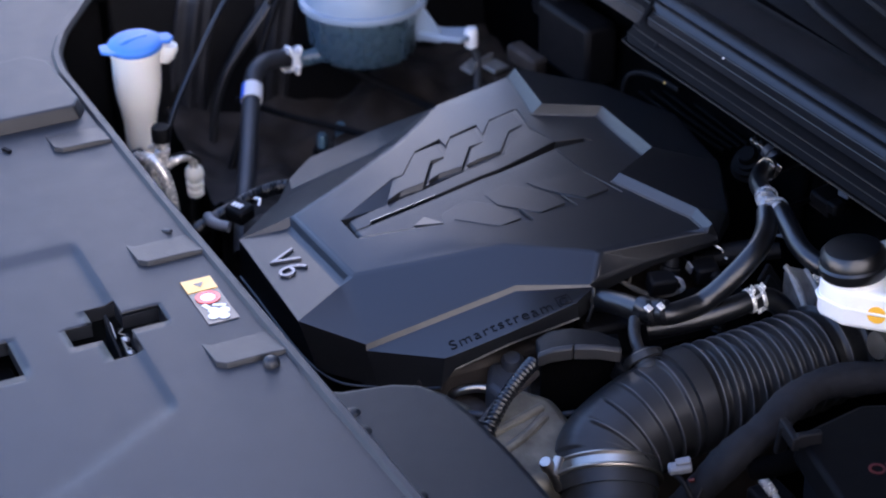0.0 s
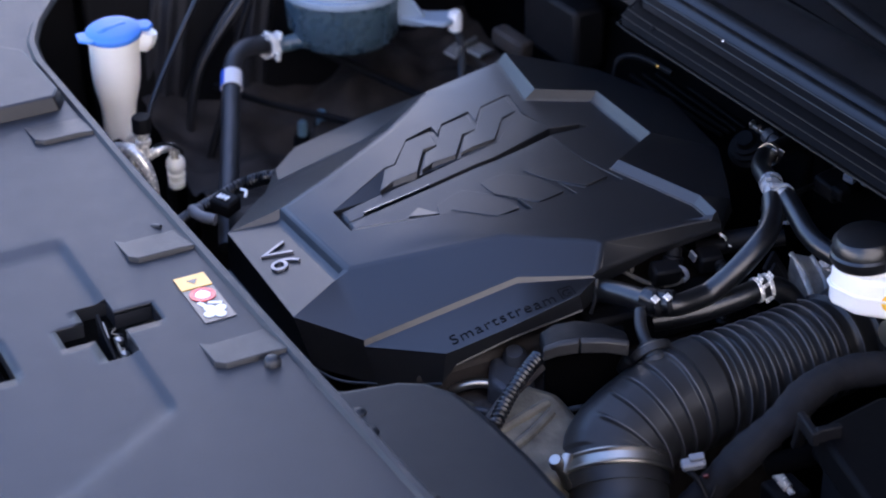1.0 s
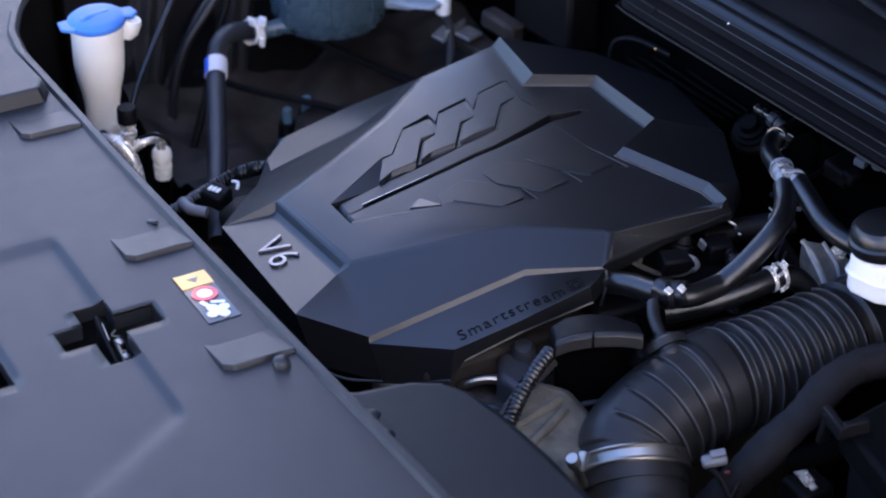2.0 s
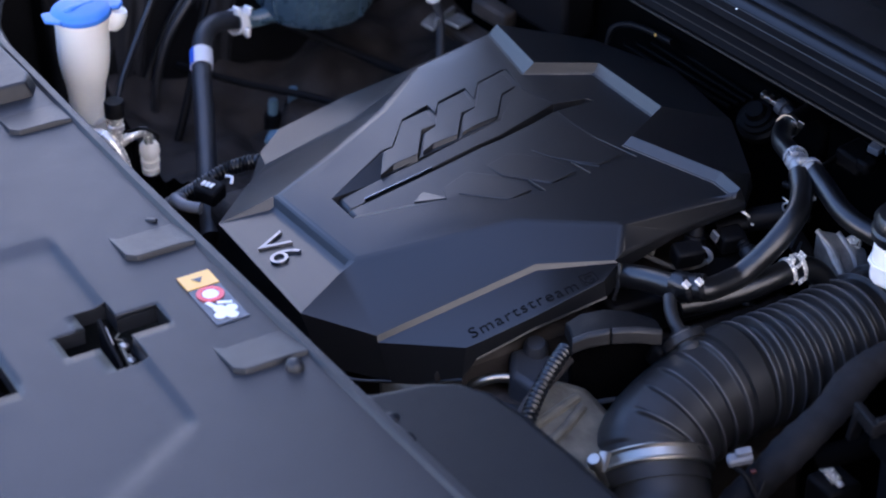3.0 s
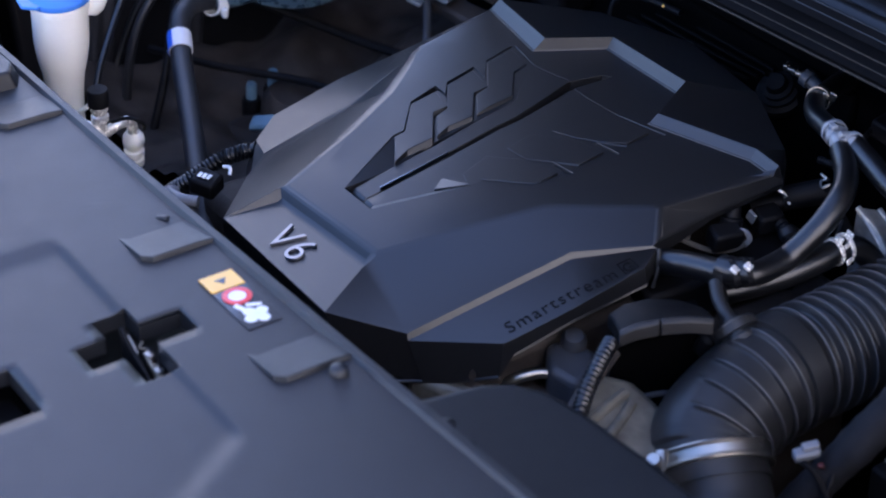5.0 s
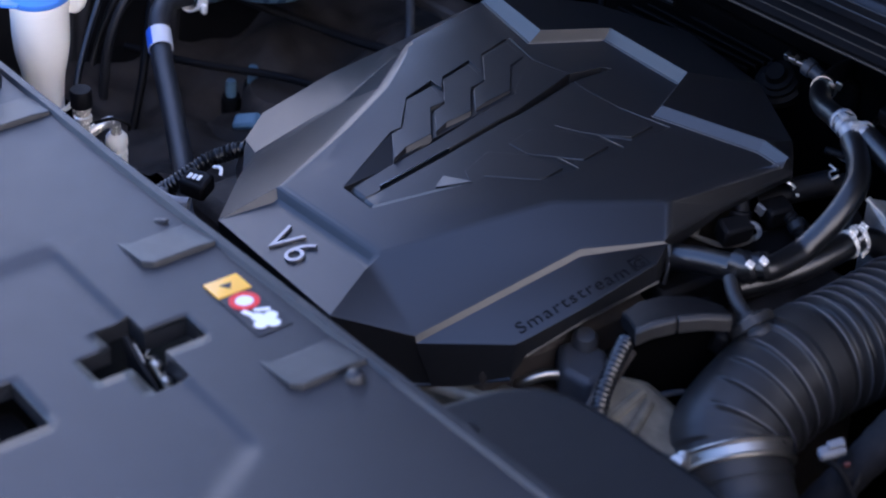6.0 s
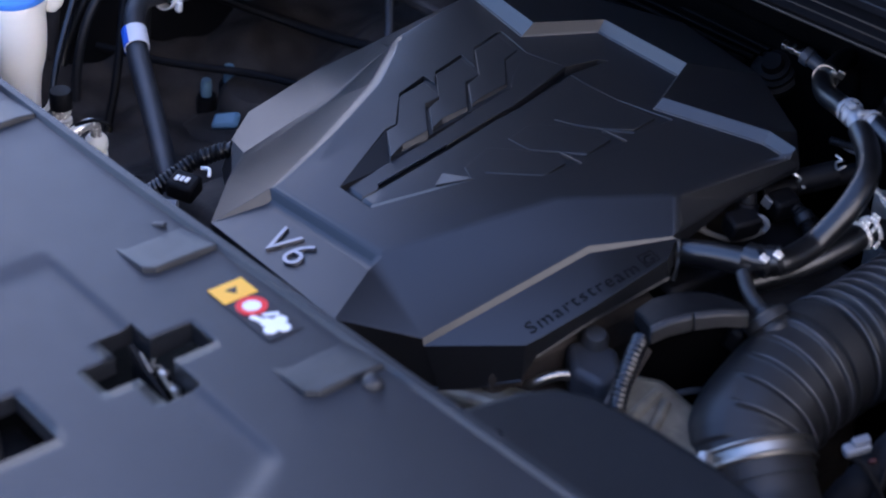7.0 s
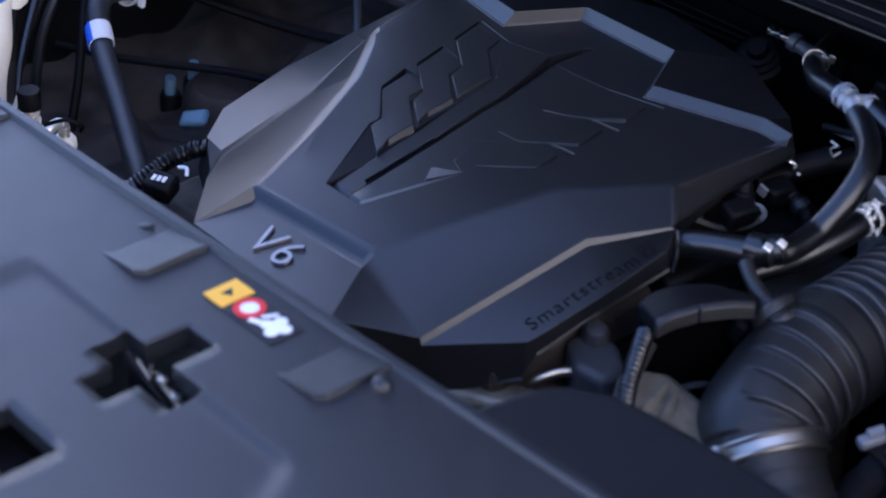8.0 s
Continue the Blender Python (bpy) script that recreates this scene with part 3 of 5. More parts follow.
def raised(poly, z0, z1, moved={}):
    """A plan outline drawn up from z0 to a top that follows z1(x, y); corners named in moved draw back and slope the side below them."""
    bm = bmesh.new()
    low_ring = [bm.verts.new((x, y, z0(x, y))) for x, y in poly]
    ring = []
    for i, (x, y) in enumerate(poly):
        dx, dy, dz = moved.get(i, (0, 0, 0))
        ring.append(bm.verts.new((x + dx, y + dy, z1(x + dx, y + dy) + dz)))
    n = len(poly)
    for i in range(n):
        bm.faces.new((low_ring[i], low_ring[(i + 1) % n], ring[(i + 1) % n], ring[i]))
    filled(bm, ring, [], z1, 0.009)
    filled(bm, low_ring, [], z0, 0.03)
    return bm


# recess for the emblem, cut out of the flat top
RECESS = [(-.1186, .1246), (-.0808, .1250), (-.0480, .1956), (-.0473, .2071), (-.0140, .2345), (-.0050, .2650), (-.0272, .2620), (-.0103, .2741), (-.0036, .3084), (-.0269, .3042), (-.0073, .3195),
          (-.0023, .3539), (-.0478, .3413), (-.0857, .3382), (-.1029, .3386), (-.0990, .3755), (-.1067, .3706), (-.1140, .3440), (-.1292, .3405), (-.1545, .3359), (-.1944, .3443), (-.1963, .3402),
          (-.1891, .3106), (-.1665, .2930), (-.1883, .2966), (-.1828, .2659), (-.1690, .2548), (-.1849, .2557), (-.1792, .2271), (-.1475, .1995), (-.1485, .1903)]
def floor_z(x, y):
    """The emblem's ground: sunk at the front, rising to meet the top in a crease behind."""
    s = max(0.0, min(1.0, (y - .125) / .214))
    return top_z(x, y) - .0003 - .0036 * (1 - s) - .0052 * s * (1 - s)


bm = bmesh.new()
vert = {k: bm.verts.new(p) for k, p in V.items()}
outer = ["TLu", "BRu", "F", "FR", "sg", "sf", "se", "sd", "sc", "sb", "sa", "c3", "c2", "c1"]
hole = [bm.verts.new((x, y, top_z(x, y))) for x, y in RECESS]
floor_v = [bm.verts.new((x, y, top_z(x, y) - .0085)) for x, y in RECESS]
filled(bm, [vert[k] for k in outer], [hole], top_z, 0.014, 0.0085)
n = len(hole)
for i in range(n):
    bm.faces.new((hole[i], hole[(i + 1) % n], floor_v[(i + 1) % n], floor_v[i]))
filled(bm, floor_v, [], lambda x, y: top_z(x, y) - .0085)
for f in ("FL lA BRb TLb", "TLb BRb BRu TLu", "BRb lA lB BRu", "BRu lB lC F", "F lC lD FR", "FR lD mr", "FR mr rr sg", "lB lBp lCp lC", "lC lCp lDp lD", "lBp lowF lowG lowM lCp", "lowM lowR lDp lCp",
          "FL TLb TLu", "FL TLu c1 fo1", "fo1 c1 c2 fo3 fo2", "fo3 c2 c3 fo4", "fo1 fo2 r1 r0", "fo2 fo3 r3 r2 r1", "fo3 fo4 r4 r3", "fo4 c3 sa r5 r4",
          "sa oa ob sb", "sb ob oc sc", "sc oc od sd", "sd od oe se", "se oe of sf", "sf of og sg", "sg og rr",
          "oa b0 b1 ob", "ob b1 b2 oc", "oc b2 b3 od", "od b3 oe", "oe b3 b4 of", "of b4 rr og", "sa r5 b0 oa"):
    bm.faces.new([vert[k] for k in f.split()])
chain = ["FL", "lA", "lB", "lBp", "lowF", "lowG", "lowM", "lowR", "lDp", "lD", "mr", "rr", "b4", "b3", "b2", "b1", "b0", "r5", "r4", "r3", "r2", "r1", "r0", "fo1", "FL"]
for a, b in zip(chain, chain[1:]):
    bm.faces.new((vert[a], vert["_" + a], vert["_" + b], vert[b]))
soft = bm.edges.layers.float.new("bevel_weight_edge")
for e in ("BRu F", "F FR", "TLu BRu", "TLu c1", "c1 c2", "c2 c3", "FR sg", "BRu BRb", "TLb BRb", "fo1 fo2", "fo2 fo3", "fo3 fo4", "mr rr", "lD mr", "rr _rr", "FR lD"):
    a, b = e.split()
    edge = bm.edges.get((vert[a], vert[b]))
    if edge:
        edge[soft] = 1.0 if e in ("FR sg", "c1 c2", "c2 c3", "fo2 fo3", "fo3 fo4") else 0.5
gentle = [bm.verts.index_update() or tuple(vert[k].index for k in e.split()) for e in ("BRu lB", "lCp lDp", "F lC", "fo1 fo2", "fo4 c3", "fo4 r4", "ob b1", "oc b2", "oe b3", "of b4", "lCp lowM", "fo3 r3", "F lC", "FR mr", "fo3 fo4")]
shell = part("shell", bm, M_COVER, engine_cover, angle=9)
soft_pairs = {tuple(sorted(p)) for p in gentle}
for e in shell.data.edges:
    if tuple(sorted(e.vertices)) in soft_pairs:
        e.use_edge_sharp = False
mod = shell.modifiers.new("broad_creases", "BEVEL")
mod.width, mod.segments, mod.limit_method = 0.0064, 4, "WEIGHT"
mod.harden_normals = True
mod = shell.modifiers.new("crisp_edges", "BEVEL")
mod.width, mod.segments, mod.limit_method, mod.angle_limit = 0.0008, 2, "ANGLE", radians(22)
mod.harden_normals = True
part("skirt_bead", hose([low[k] for k in ("FL", "lA", "lB", "lowF")], 0.0014, 8, 0.006), M_COVER, engine_cover)
part("skirt_bead", fine_line([low[k] for k in ("lowG", "lowM", "lowR")], 0.0010), M_COVER, engine_cover)

# fins on the emblem, a row of three: top with a bent outline, ramp in front, chamfered ends
FINS = [[(-.1753, .2247), (-.1765, .2499), (-.1503, .2449), (-.1514, .2314), (-.1209, .2103), (-.1220, .1868), (-.1164, .1708), (-.1456, .1894), (-.1453, .1998)],
        [(-.1780, .2628), (-.1820, .2920), (-.1521, .2866), (-.1518, .2720), (-.1233, .2509), (-.1252, .2280), (-.1209, .2148), (-.1452, .2304), (-.1476, .2426)],
        [(-.1845, .3082), (-.1893, .3374), (-.1602, .3321), (-.1566, .3162), (-.1261, .2925), (-.1257, .2688), (-.1235, .2556), (-.1489, .2724), (-.1517, .2857)]]


def fin_shape(outline):
    a, b, c, d, e, f, g, h, i = outline
    bm = bmesh.new()
    top = [bm.verts.new((x, y, top_z(x, y) + .0006)) for x, y in (a, b, c, d, e, f, i)]
    toe = [bm.verts.new((x, y, top_z(x, y) + .0002)) for x, y in (g, h)]
    at = {0: a, 1: b, 2: (c[0] + .0010, c[1] - .0005), 3: (d[0] + .0036, d[1] - .0030), 4: (e[0] + .0036, e[1] - .0024), 5: (f[0] + .0034, f[1] - .0032), 6: g, 7: h, 8: i}
    foot = [bm.verts.new((x, y, top_z(x, y) - (.0044 if k in (2, 3, 4, 5) else .0075))) for k, (x, y) in at.items()]
    bm.faces.new(top)
    bm.faces.new((top[6], top[5], toe[0], toe[1]))
    rim = top[:6] + toe + top[6:]
    for k in range(9):
        bm.faces.new((rim[k], rim[(k + 1) % 9], foot[(k + 1) % 9], foot[k]))
    bmesh.ops.recalc_face_normals(bm, faces=bm.faces)
    return bm


for outline in FINS:
    part("fin", fin_shape(outline), M_COVER, engine_cover, angle=6, bevel=0.0005)
FIN_FLOOR = [(-.1160, .1703), (-.1188, .2078), (-.1193, .2508), (-.1213, .2923), (-.1545, .3365), (-.1935, .3420), (-.1880, .3106), (-.1785, .2271), (-.1480, .1906)]
part("recess_floor", raised(FIN_FLOOR, lambda x, y: top_z(x, y) - .0084, lambda x, y: floor_z(x, y) + .0006), M_COVER, engine_cover)
# bar with a bright line along it; a deep slit divides it from the saw-tooth ground
BAR = [(-.1168, .1265), (-.1161, .1701), (-.1150, .2082), (-.1189, .2508), (-.1216, .2935), (-.1310, .3020), (-.1540, .3352), (-.1290, .3398), (-.1146, .3436), (-.1075, .3140), (-.1010, .2783), (-.1012, .2583), (-.0990, .2109), (-.1015, .1475), (-.0968, .1450), (-.0985, .1265)]
part("centre_bar", raised(BAR, lambda x, y: top_z(x, y) - .0084, lambda x, y: floor_z(x, y) + .0006, {0: (.0005, .0060, .0), 15: (.0, .0056, .0)}), M_COVER, engine_cover, bevel=0.0005)
part("bright_line", raised([(-.1019, .1470), (-.1010, .1469), (-.0989, .2112), (-.0993, .2112)], lambda x, y: top_z(x, y) - .006, lambda x, y: floor_z(x, y) + .0011), M_CHROME, engine_cover, "thin bright metal line")
PLATE = [(-.0962, .1480), (-.0983, .1265), (-.0800, .1265), (-.0704, .1462), (-.0610, .1671), (-.0476, .1970), (-.0469, .2070), (-.0142, .2345), (-.0056, .2645), (-.0274, .2616), (-.0107, .2741), (-.0042, .3080), (-.0273, .3036), (-.0076, .3195), (-.0034, .3533), (-.0478, .3410), (-.0857, .3379), (-.1024, .3383), (-.0958, .2783), (-.0965, .2583), (-.0945, .2109)]
part("saw_plate", raised(PLATE, lambda x, y: top_z(x, y) - .0084, floor_z, {1: (.0, .0056, .0), 2: (-.0022, .0050, .0)}), M_COVER_RIBBED, engine_cover, bevel=0.0004)
# three flat shards on the ground, each a little prouder than the one behind it
SHARDS = [[(-.0736, .2300), (-.0500, .2477), (-.0150, .2574), (-.0160, .2355), (-.0480, .2085), (-.0515, .1975), (-.0670, .2030)],
          [(-.0727, .2711), (-.0459, .2932), (-.0130, .3006), (-.0125, .2765), (-.0280, .2645), (-.0478, .2500), (-.0700, .2480)],
          [(-.0500, .3385), (-.0110, .3438), (-.0100, .3215), (-.0280, .3062), (-.0452, .2955), (-.0640, .2885)]]
for outline in SHARDS:
    part("shard", raised(outline, lambda x, y: top_z(x, y) - .0080, lambda x, y: floor_z(x, y) + .0005 + .020 * (x + .0745)), M_COVER, engine_cover, bevel=0.0003)
# sloping sides of the recess
bm = bmesh.new()
q = [bm.verts.new((x, y, top_z(x, y) + z)) for x, y, z in ((-.1186, .1246, -.0001), (-.1161, .1701, -.0052), (-.1470, .1903, -.0001), (-.1186, .1246, -.0084), (-.1161, .1701, -.0084), (-.1470, .1903, -.0084))]
for f in ((0, 1, 2), (5, 4, 3), (0, 3, 4, 1), (1, 4, 5, 2), (2, 5, 3, 0)):
    bm.faces.new([q[i] for i in f])
part("recess_slope", bm, M_COVER, engine_cover)
part("recess_slope", raised([(-.0806, .1253), (-.0480, .1957), (-.0538, .1949), (-.0860, .1300)], lambda x, y: top_z(x, y) - .0084, lambda x, y: top_z(x, y) - .0001 - .40 * max(0, -.0810 + (y - .1250) * .462 - x)), M_COVER, engine_cover)
part("edge_line", fine_line([V[k] for k in ("sa", "sb", "sc", "sd", "se", "sf", "sg")], 0.0009), M_COVER, engine_cover)
for line in (((-.0473, .2071), (-.0140, .2345)), ((-.0103, .2741), (-.0272, .2620), (-.0050, .2650)), ((-.0073, .3195), (-.0269, .3042), (-.0036, .3084)), ((-.0478, .3413), (-.0023, .3539)), ((-.1545, .3359), (-.1944, .3443))):
    part("mould_line", fine_line([(x, y, top_z(x, y) + .0002) for x, y in line], 0.0006), M_COVER, engine_cover)
part("facet_triangle", raised([(-.0667, .1751), (-.0484, .1961), (-.0758, .1889)], lambda x, y: top_z(x, y) - .008, lambda x, y: top_z(x, y) + .0006 + .17 * (x + .0486)), M_COVER, engine_cover, bevel=0.0003)
# badge V6
vm = Matrix.Translation((-.1210, .0500, pocket_z(-.1210, .0500) + .0012)) @ Matrix.Rotation(math.atan(0.15), 4, "X") @ Matrix.Rotation(-math.atan(0.05), 4, "Y")
badge = lettering("V6", 0.039, 0.0010, vm, "badge", M_SILVER, engine_cover, "raised satin silver V6 letters", spacing=1.08, xs=1.05, thin=-0.0005)
# name along the side panel: baseline runs from the front corner to the rear
part("end_bead", hose([(V["lDp"][0] + .0014, V["lDp"][1], V["lDp"][2]), (V["lDp"][0] + .0060, V["lDp"][1] - .003, V["lDp"][2] - .013), (.0965, .2655, -.0775)], 0.0017, 8, 0.004), M_COVER, engine_cover)
a, b, c = Vector(V["lowF"]), Vector(V["lowR"]), Vector(V["lCp"])
along = (b - a).normalized()
up = (c - a)
up = (up - along * up.dot(along)).normalized()
nrm = along.cross(up).normalized()
panel_tree = BVHTree.FromPolygons([V[k] for k in ("lBp", "lowF", "lowG", "lowM", "lCp", "lowR", "lDp")], [(0, 1, 2, 3, 4), (4, 3, 5, 6)])


def on_panel(ob, flat):
    """Lays flat marks onto the bent side panel, which they touch with the face that flat passes through."""
    for v in ob.data.vertices:
        off = (v.co - flat).dot(nrm)
        foot = v.co - nrm * off
        hit = panel_tree.ray_cast(foot + nrm * 0.05, -nrm)[0]
        if hit:
            v.co = hit + nrm * (off + 0.0004)


start = a + along * 0.008 + up * 0.0052
m = Matrix.Translation(start) @ Matrix((along, up, nrm)).transposed().to_4x4()
on_panel(lettering("Smartstream", 0.0150, 0.0003, m, "side_lettering", M_LETTER, engine_cover, "dark engraved lettering", spacing=1.14, xs=1.10, thin=-0.00022), start)
gm = Matrix.Translation(a + along * 0.1105 + up * 0.0052) @ Matrix((along, up, nrm)).transposed().to_4x4()
on_panel(lettering("G", 0.0120, 0.0003, gm @ Matrix.Translation((0.0005, 0.0012, 0)), "side_letter", M_LETTER, engine_cover, xs=1.0), start)
frame_bm = []
for px, py, sx, sy in ((0.005, -0.0005, 0.012, 0.0009), (0.005, 0.0115, 0.012, 0.0009), (-0.0008, 0.0055, 0.0009, 0.0125), (0.0108, 0.0055, 0.0009, 0.0125)):
    bb = box((px, py, 0), (sx, sy, 0.0006))
    bb.transform(gm)
    frame_bm.append(bb)
on_panel(part("letter_frame", merged(*frame_bm), M_LETTER, engine_cover), start)

# ---------------------------------------------------------------- engine mass below
engine = thing("engine_block", "dark cast engine block beneath the plastic cover", "engine")
part("block", box((-0.10, 0.27, -0.30), (0.42, 0.36, 0.34)), M_CASTDARK, engine, bevel=0.012)
part("head", box((-0.09, 0.26, -0.12), (0.34, 0.30, 0.04)), M_CASTDARK, engine, bevel=0.008)
part("side_case", box((0.09, 0.30, -0.24), (0.10, 0.30, 0.22)), M_CASTDARK, engine, bevel=0.012)
part("rocker_edge", box((0.085, 0.345, -0.105), (0.03, 0.16, 0.04), (0, 10, -4)), M_DARK, engine, bevel=0.005)
part("front_flange", box((0.075, 0.115, -0.135), (0.10, 0.03, 0.03), (0, 0, 25)), M_CAST, engine, bevel=0.006)


# ---------------------------------------------------------------- intake duct with ribs
intake = thing("intake_hose", "ribbed black rubber air intake hose with elbow and clamp", "air hose")
AX = Vector((0.73, -0.34, -0.59)).normalized()
BAND = Vector((0.238, 0.208, -0.126))
duct_pts = [(0.188, 0.66, -0.105), (0.192, 0.56, -0.102), (0.200, 0.47, -0.100), (0.208, 0.40, -0.099), (0.213, 0.345, -0.098), (0.214, 0.295, -0.098),
            tuple(Vector((0.218, 0.250, -0.105))), tuple(BAND - AX * 0.012), tuple(BAND + AX * 0.02)]
path, total = resample(smooth_path(duct_pts, 24), 0.0006)
R = 0.0425


def duct_radius(s):
    t = total - s
    if t < 0.030:
        return R - 0.001
    if t < 0.112:                      # elbow: flat lands with thin raised ribs
        return R - 0.0008
    if t < 0.128:                      # wide smooth collar
        return R + 0.0034
    if t < 0.250:                      # close bellows
        k = ((t - 0.128) % 0.0122) / 0.0122
        return R - 0.0040 + 0.0072 * math.exp(-((k - 0.5) / 0.15) ** 2)
    if t < 0.330:
        k = ((t - 0.250) % 0.022) / 0.022
        return R - 0.0012 + 0.0036 * math.exp(-((k - 0.5) / 0.11) ** 2)
    return R


def elbow_ribs(s, a):
    """Thin ribs over the elbow's back and outer side; its inner flank stays a smooth raised panel."""
    t = total - s
    if not 0.026 < t < 0.112:
        return 0.0
    edge = 0.02 + 0.32 * ease(t, 0.034, 0.075)
    flank = ease(math.cos(a), edge - 0.04, edge + 0.08)
    k = ((t - 0.030) % 0.0165) / 0.0165
    return (1 - flank) * 0.0036 * math.exp(-((k - 0.5) / 0.080) ** 4) + flank * 0.0016


part("bellows", sweep(path, duct_radius, 64, relief=elbow_ribs), M_DUCT, intake, angle=60)


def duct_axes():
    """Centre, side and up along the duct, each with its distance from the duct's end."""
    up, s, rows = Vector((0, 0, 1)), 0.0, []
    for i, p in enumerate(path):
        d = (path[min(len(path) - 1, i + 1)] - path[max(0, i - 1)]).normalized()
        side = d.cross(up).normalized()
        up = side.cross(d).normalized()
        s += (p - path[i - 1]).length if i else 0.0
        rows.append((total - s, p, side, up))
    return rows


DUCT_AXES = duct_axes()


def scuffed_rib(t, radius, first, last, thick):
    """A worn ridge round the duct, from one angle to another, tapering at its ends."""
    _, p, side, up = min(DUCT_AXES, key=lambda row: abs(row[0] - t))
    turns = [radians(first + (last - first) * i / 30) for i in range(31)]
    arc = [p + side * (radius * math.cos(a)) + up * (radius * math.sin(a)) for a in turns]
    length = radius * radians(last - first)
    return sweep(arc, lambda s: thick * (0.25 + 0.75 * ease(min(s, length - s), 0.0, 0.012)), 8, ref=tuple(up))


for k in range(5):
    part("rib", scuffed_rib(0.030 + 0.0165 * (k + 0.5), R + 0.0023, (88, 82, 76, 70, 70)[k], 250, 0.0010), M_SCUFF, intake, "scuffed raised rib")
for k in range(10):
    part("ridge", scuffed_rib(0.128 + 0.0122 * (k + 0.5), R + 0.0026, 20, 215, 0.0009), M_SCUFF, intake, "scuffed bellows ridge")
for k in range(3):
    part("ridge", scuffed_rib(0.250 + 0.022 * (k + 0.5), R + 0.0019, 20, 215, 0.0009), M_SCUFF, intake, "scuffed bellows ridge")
clamp = part("clamp_band", lathe([(R - 0.001, -0.0066), (R + 0.0022, -0.0066), (R + 0.0030, -0.0052), (R + 0.0014, -0.0030), (R + 0.0014, 0.0030), (R + 0.0030, 0.0052), (R + 0.0022, 0.0066), (R - 0.001, 0.0066), (R - 0.001, -0.0066)],
                                 tuple(BAND + AX * 0.002), tuple(AX), 56), M_STEEL, intake, "shiny steel hose clamp")
screw = Vector((0.247, 0.149, -0.098))
part("clamp_screw", merged(lathe([(0, 0.011), (0.0045, 0.0105), (0.0058, 0.008), (0.0058, 0.002), (0.0035, 0), (0.0035, -0.030), (0, -0.030)], tuple(screw), (0.15, -0.35, 0.8), 20)), M_STEEL, clamp)
part("clamp_lug", hose([(0.247, 0.151, -0.104), (0.243, 0.157, -0.102), (0.236, 0.164, -0.099)], 0.0045, 10, 0.003, squash=0.4), M_STEEL, clamp)
lower = resample(smooth_path([tuple(BAND + AX * 0.006), tuple(BAND + AX * 0.05), tuple(BAND + AX * 0.11 + Vector((0.01, -0.01, -0.01))), tuple(BAND + AX * 0.18 + Vector((0.03, -0.03, -0.02)))]), 0.004)[0]
part("outlet_tube", sweep(lower, lambda s: R - 0.003 + 0.0015 * (s > 0.03), 36), M_DUCT, intake)
part("tube_flange", box(tuple(BAND + Vector((0.052, 0.048, -0.034))), (0.012, 0.010, 0.075), (0, 30, -25)), M_DARK, intake, bevel=0.002)
part("branch_stub", hose([(0.212, 0.268, -0.090), (0.194, 0.270, -0.071), (0.179, 0.2695, -0.0610), (0.162, 0.2740, -0.0555), (0.148, 0.2820, -0.0510)], lambda s: 0.0145 if s < 0.030 else max(0.0090 if s < 0.044 else 0.0052, 0.0145 - (s - 0.030) * 1.2), 24, 0.001), M_DUCT, intake)
part("stub_collar", lathe([(0.0155, -0.004), (0.0175, -0.003), (0.0175, 0.003), (0.0150, 0.005)], (0.1860, 0.2697, -0.0660), (-0.80, 0.0, 0.55), 28), M_DUCT, intake)

# ---------------------------------------------------------------- breather and heater hoses
breather = thing("breather_hose", "glossy black rubber breather hose from engine cover to joint", "hose")
part("tube", hose([(0.075, 0.274, -0.068), (0.100, 0.2825, -0.0590), (0.124, 0.2880, -0.0525), (0.152, 0.293, -0.0465)], 0.0100, 24), M_RUBBER, breather)
part("upper_tube", hose([(0.152, 0.293, -0.0455), (0.160, 0.308, -0.0465), (0.160, 0.330, -0.0460), (0.160, 0.345, -0.0425), (0.164, 0.366, -0.0250), (0.160, 0.388, -0.0110), (0.151, 0.403, -0.0060), (0.134, 0.419, -0.0040), (0.116, 0.431, -0.001)], 0.0094, 24), M_RUBBER, breather)
part("branch_joint", hose([(0.142, 0.292, -0.044), (0.152, 0.295, -0.043), (0.163, 0.304, -0.041)], lambda s: 0.0104 + 0.0005 * math.sin(s * 900), 24), M_RUBBER, breather)
for k, off in enumerate((0.0, 0.009)):
    ring_band("spring_clamp", (0.1555 + off * 0.55, 0.2930 + off, -0.0430 + off * 0.1), (0.45, 0.85, 0.2), 0.0102, 0.0045, 0.0010, breather, M_DARK)
    part("clamp_tab", box((0.1620 + off * 0.5, 0.2870 + off, -0.0335 + off * 0.2), (0.0062, 0.0058, 0.0026), (20, 30, 25)), M_ALU, breather, bevel=0.0007)

lower_hose = thing("coolant_hose", "black rubber coolant hose with a bright spring clamp", "hose")
part("tube", hose([(0.140, 0.300, -0.070), (0.148, 0.316, -0.0665), (0.159, 0.338, -0.0600), (0.165, 0.368, -0.0540), (0.166, 0.393, -0.0510), (0.170, 0.410, -0.058), (0.175, 0.424, -0.078), (0.178, 0.436, -0.105)], 0.0098, 24), M_RUBBER, lower_hose)
CC, CA = Vector((0.1655, 0.390, -0.0510)), Vector((0.05, 0.99, 0.12)).normalized()
for k in (-0.0050, 0.0050):
    ring_band("clamp_strip", tuple(CC + CA * k), tuple(CA), 0.0100, 0.0034, 0.0011, lower_hose, M_ALU, "bright spring clamp strip")
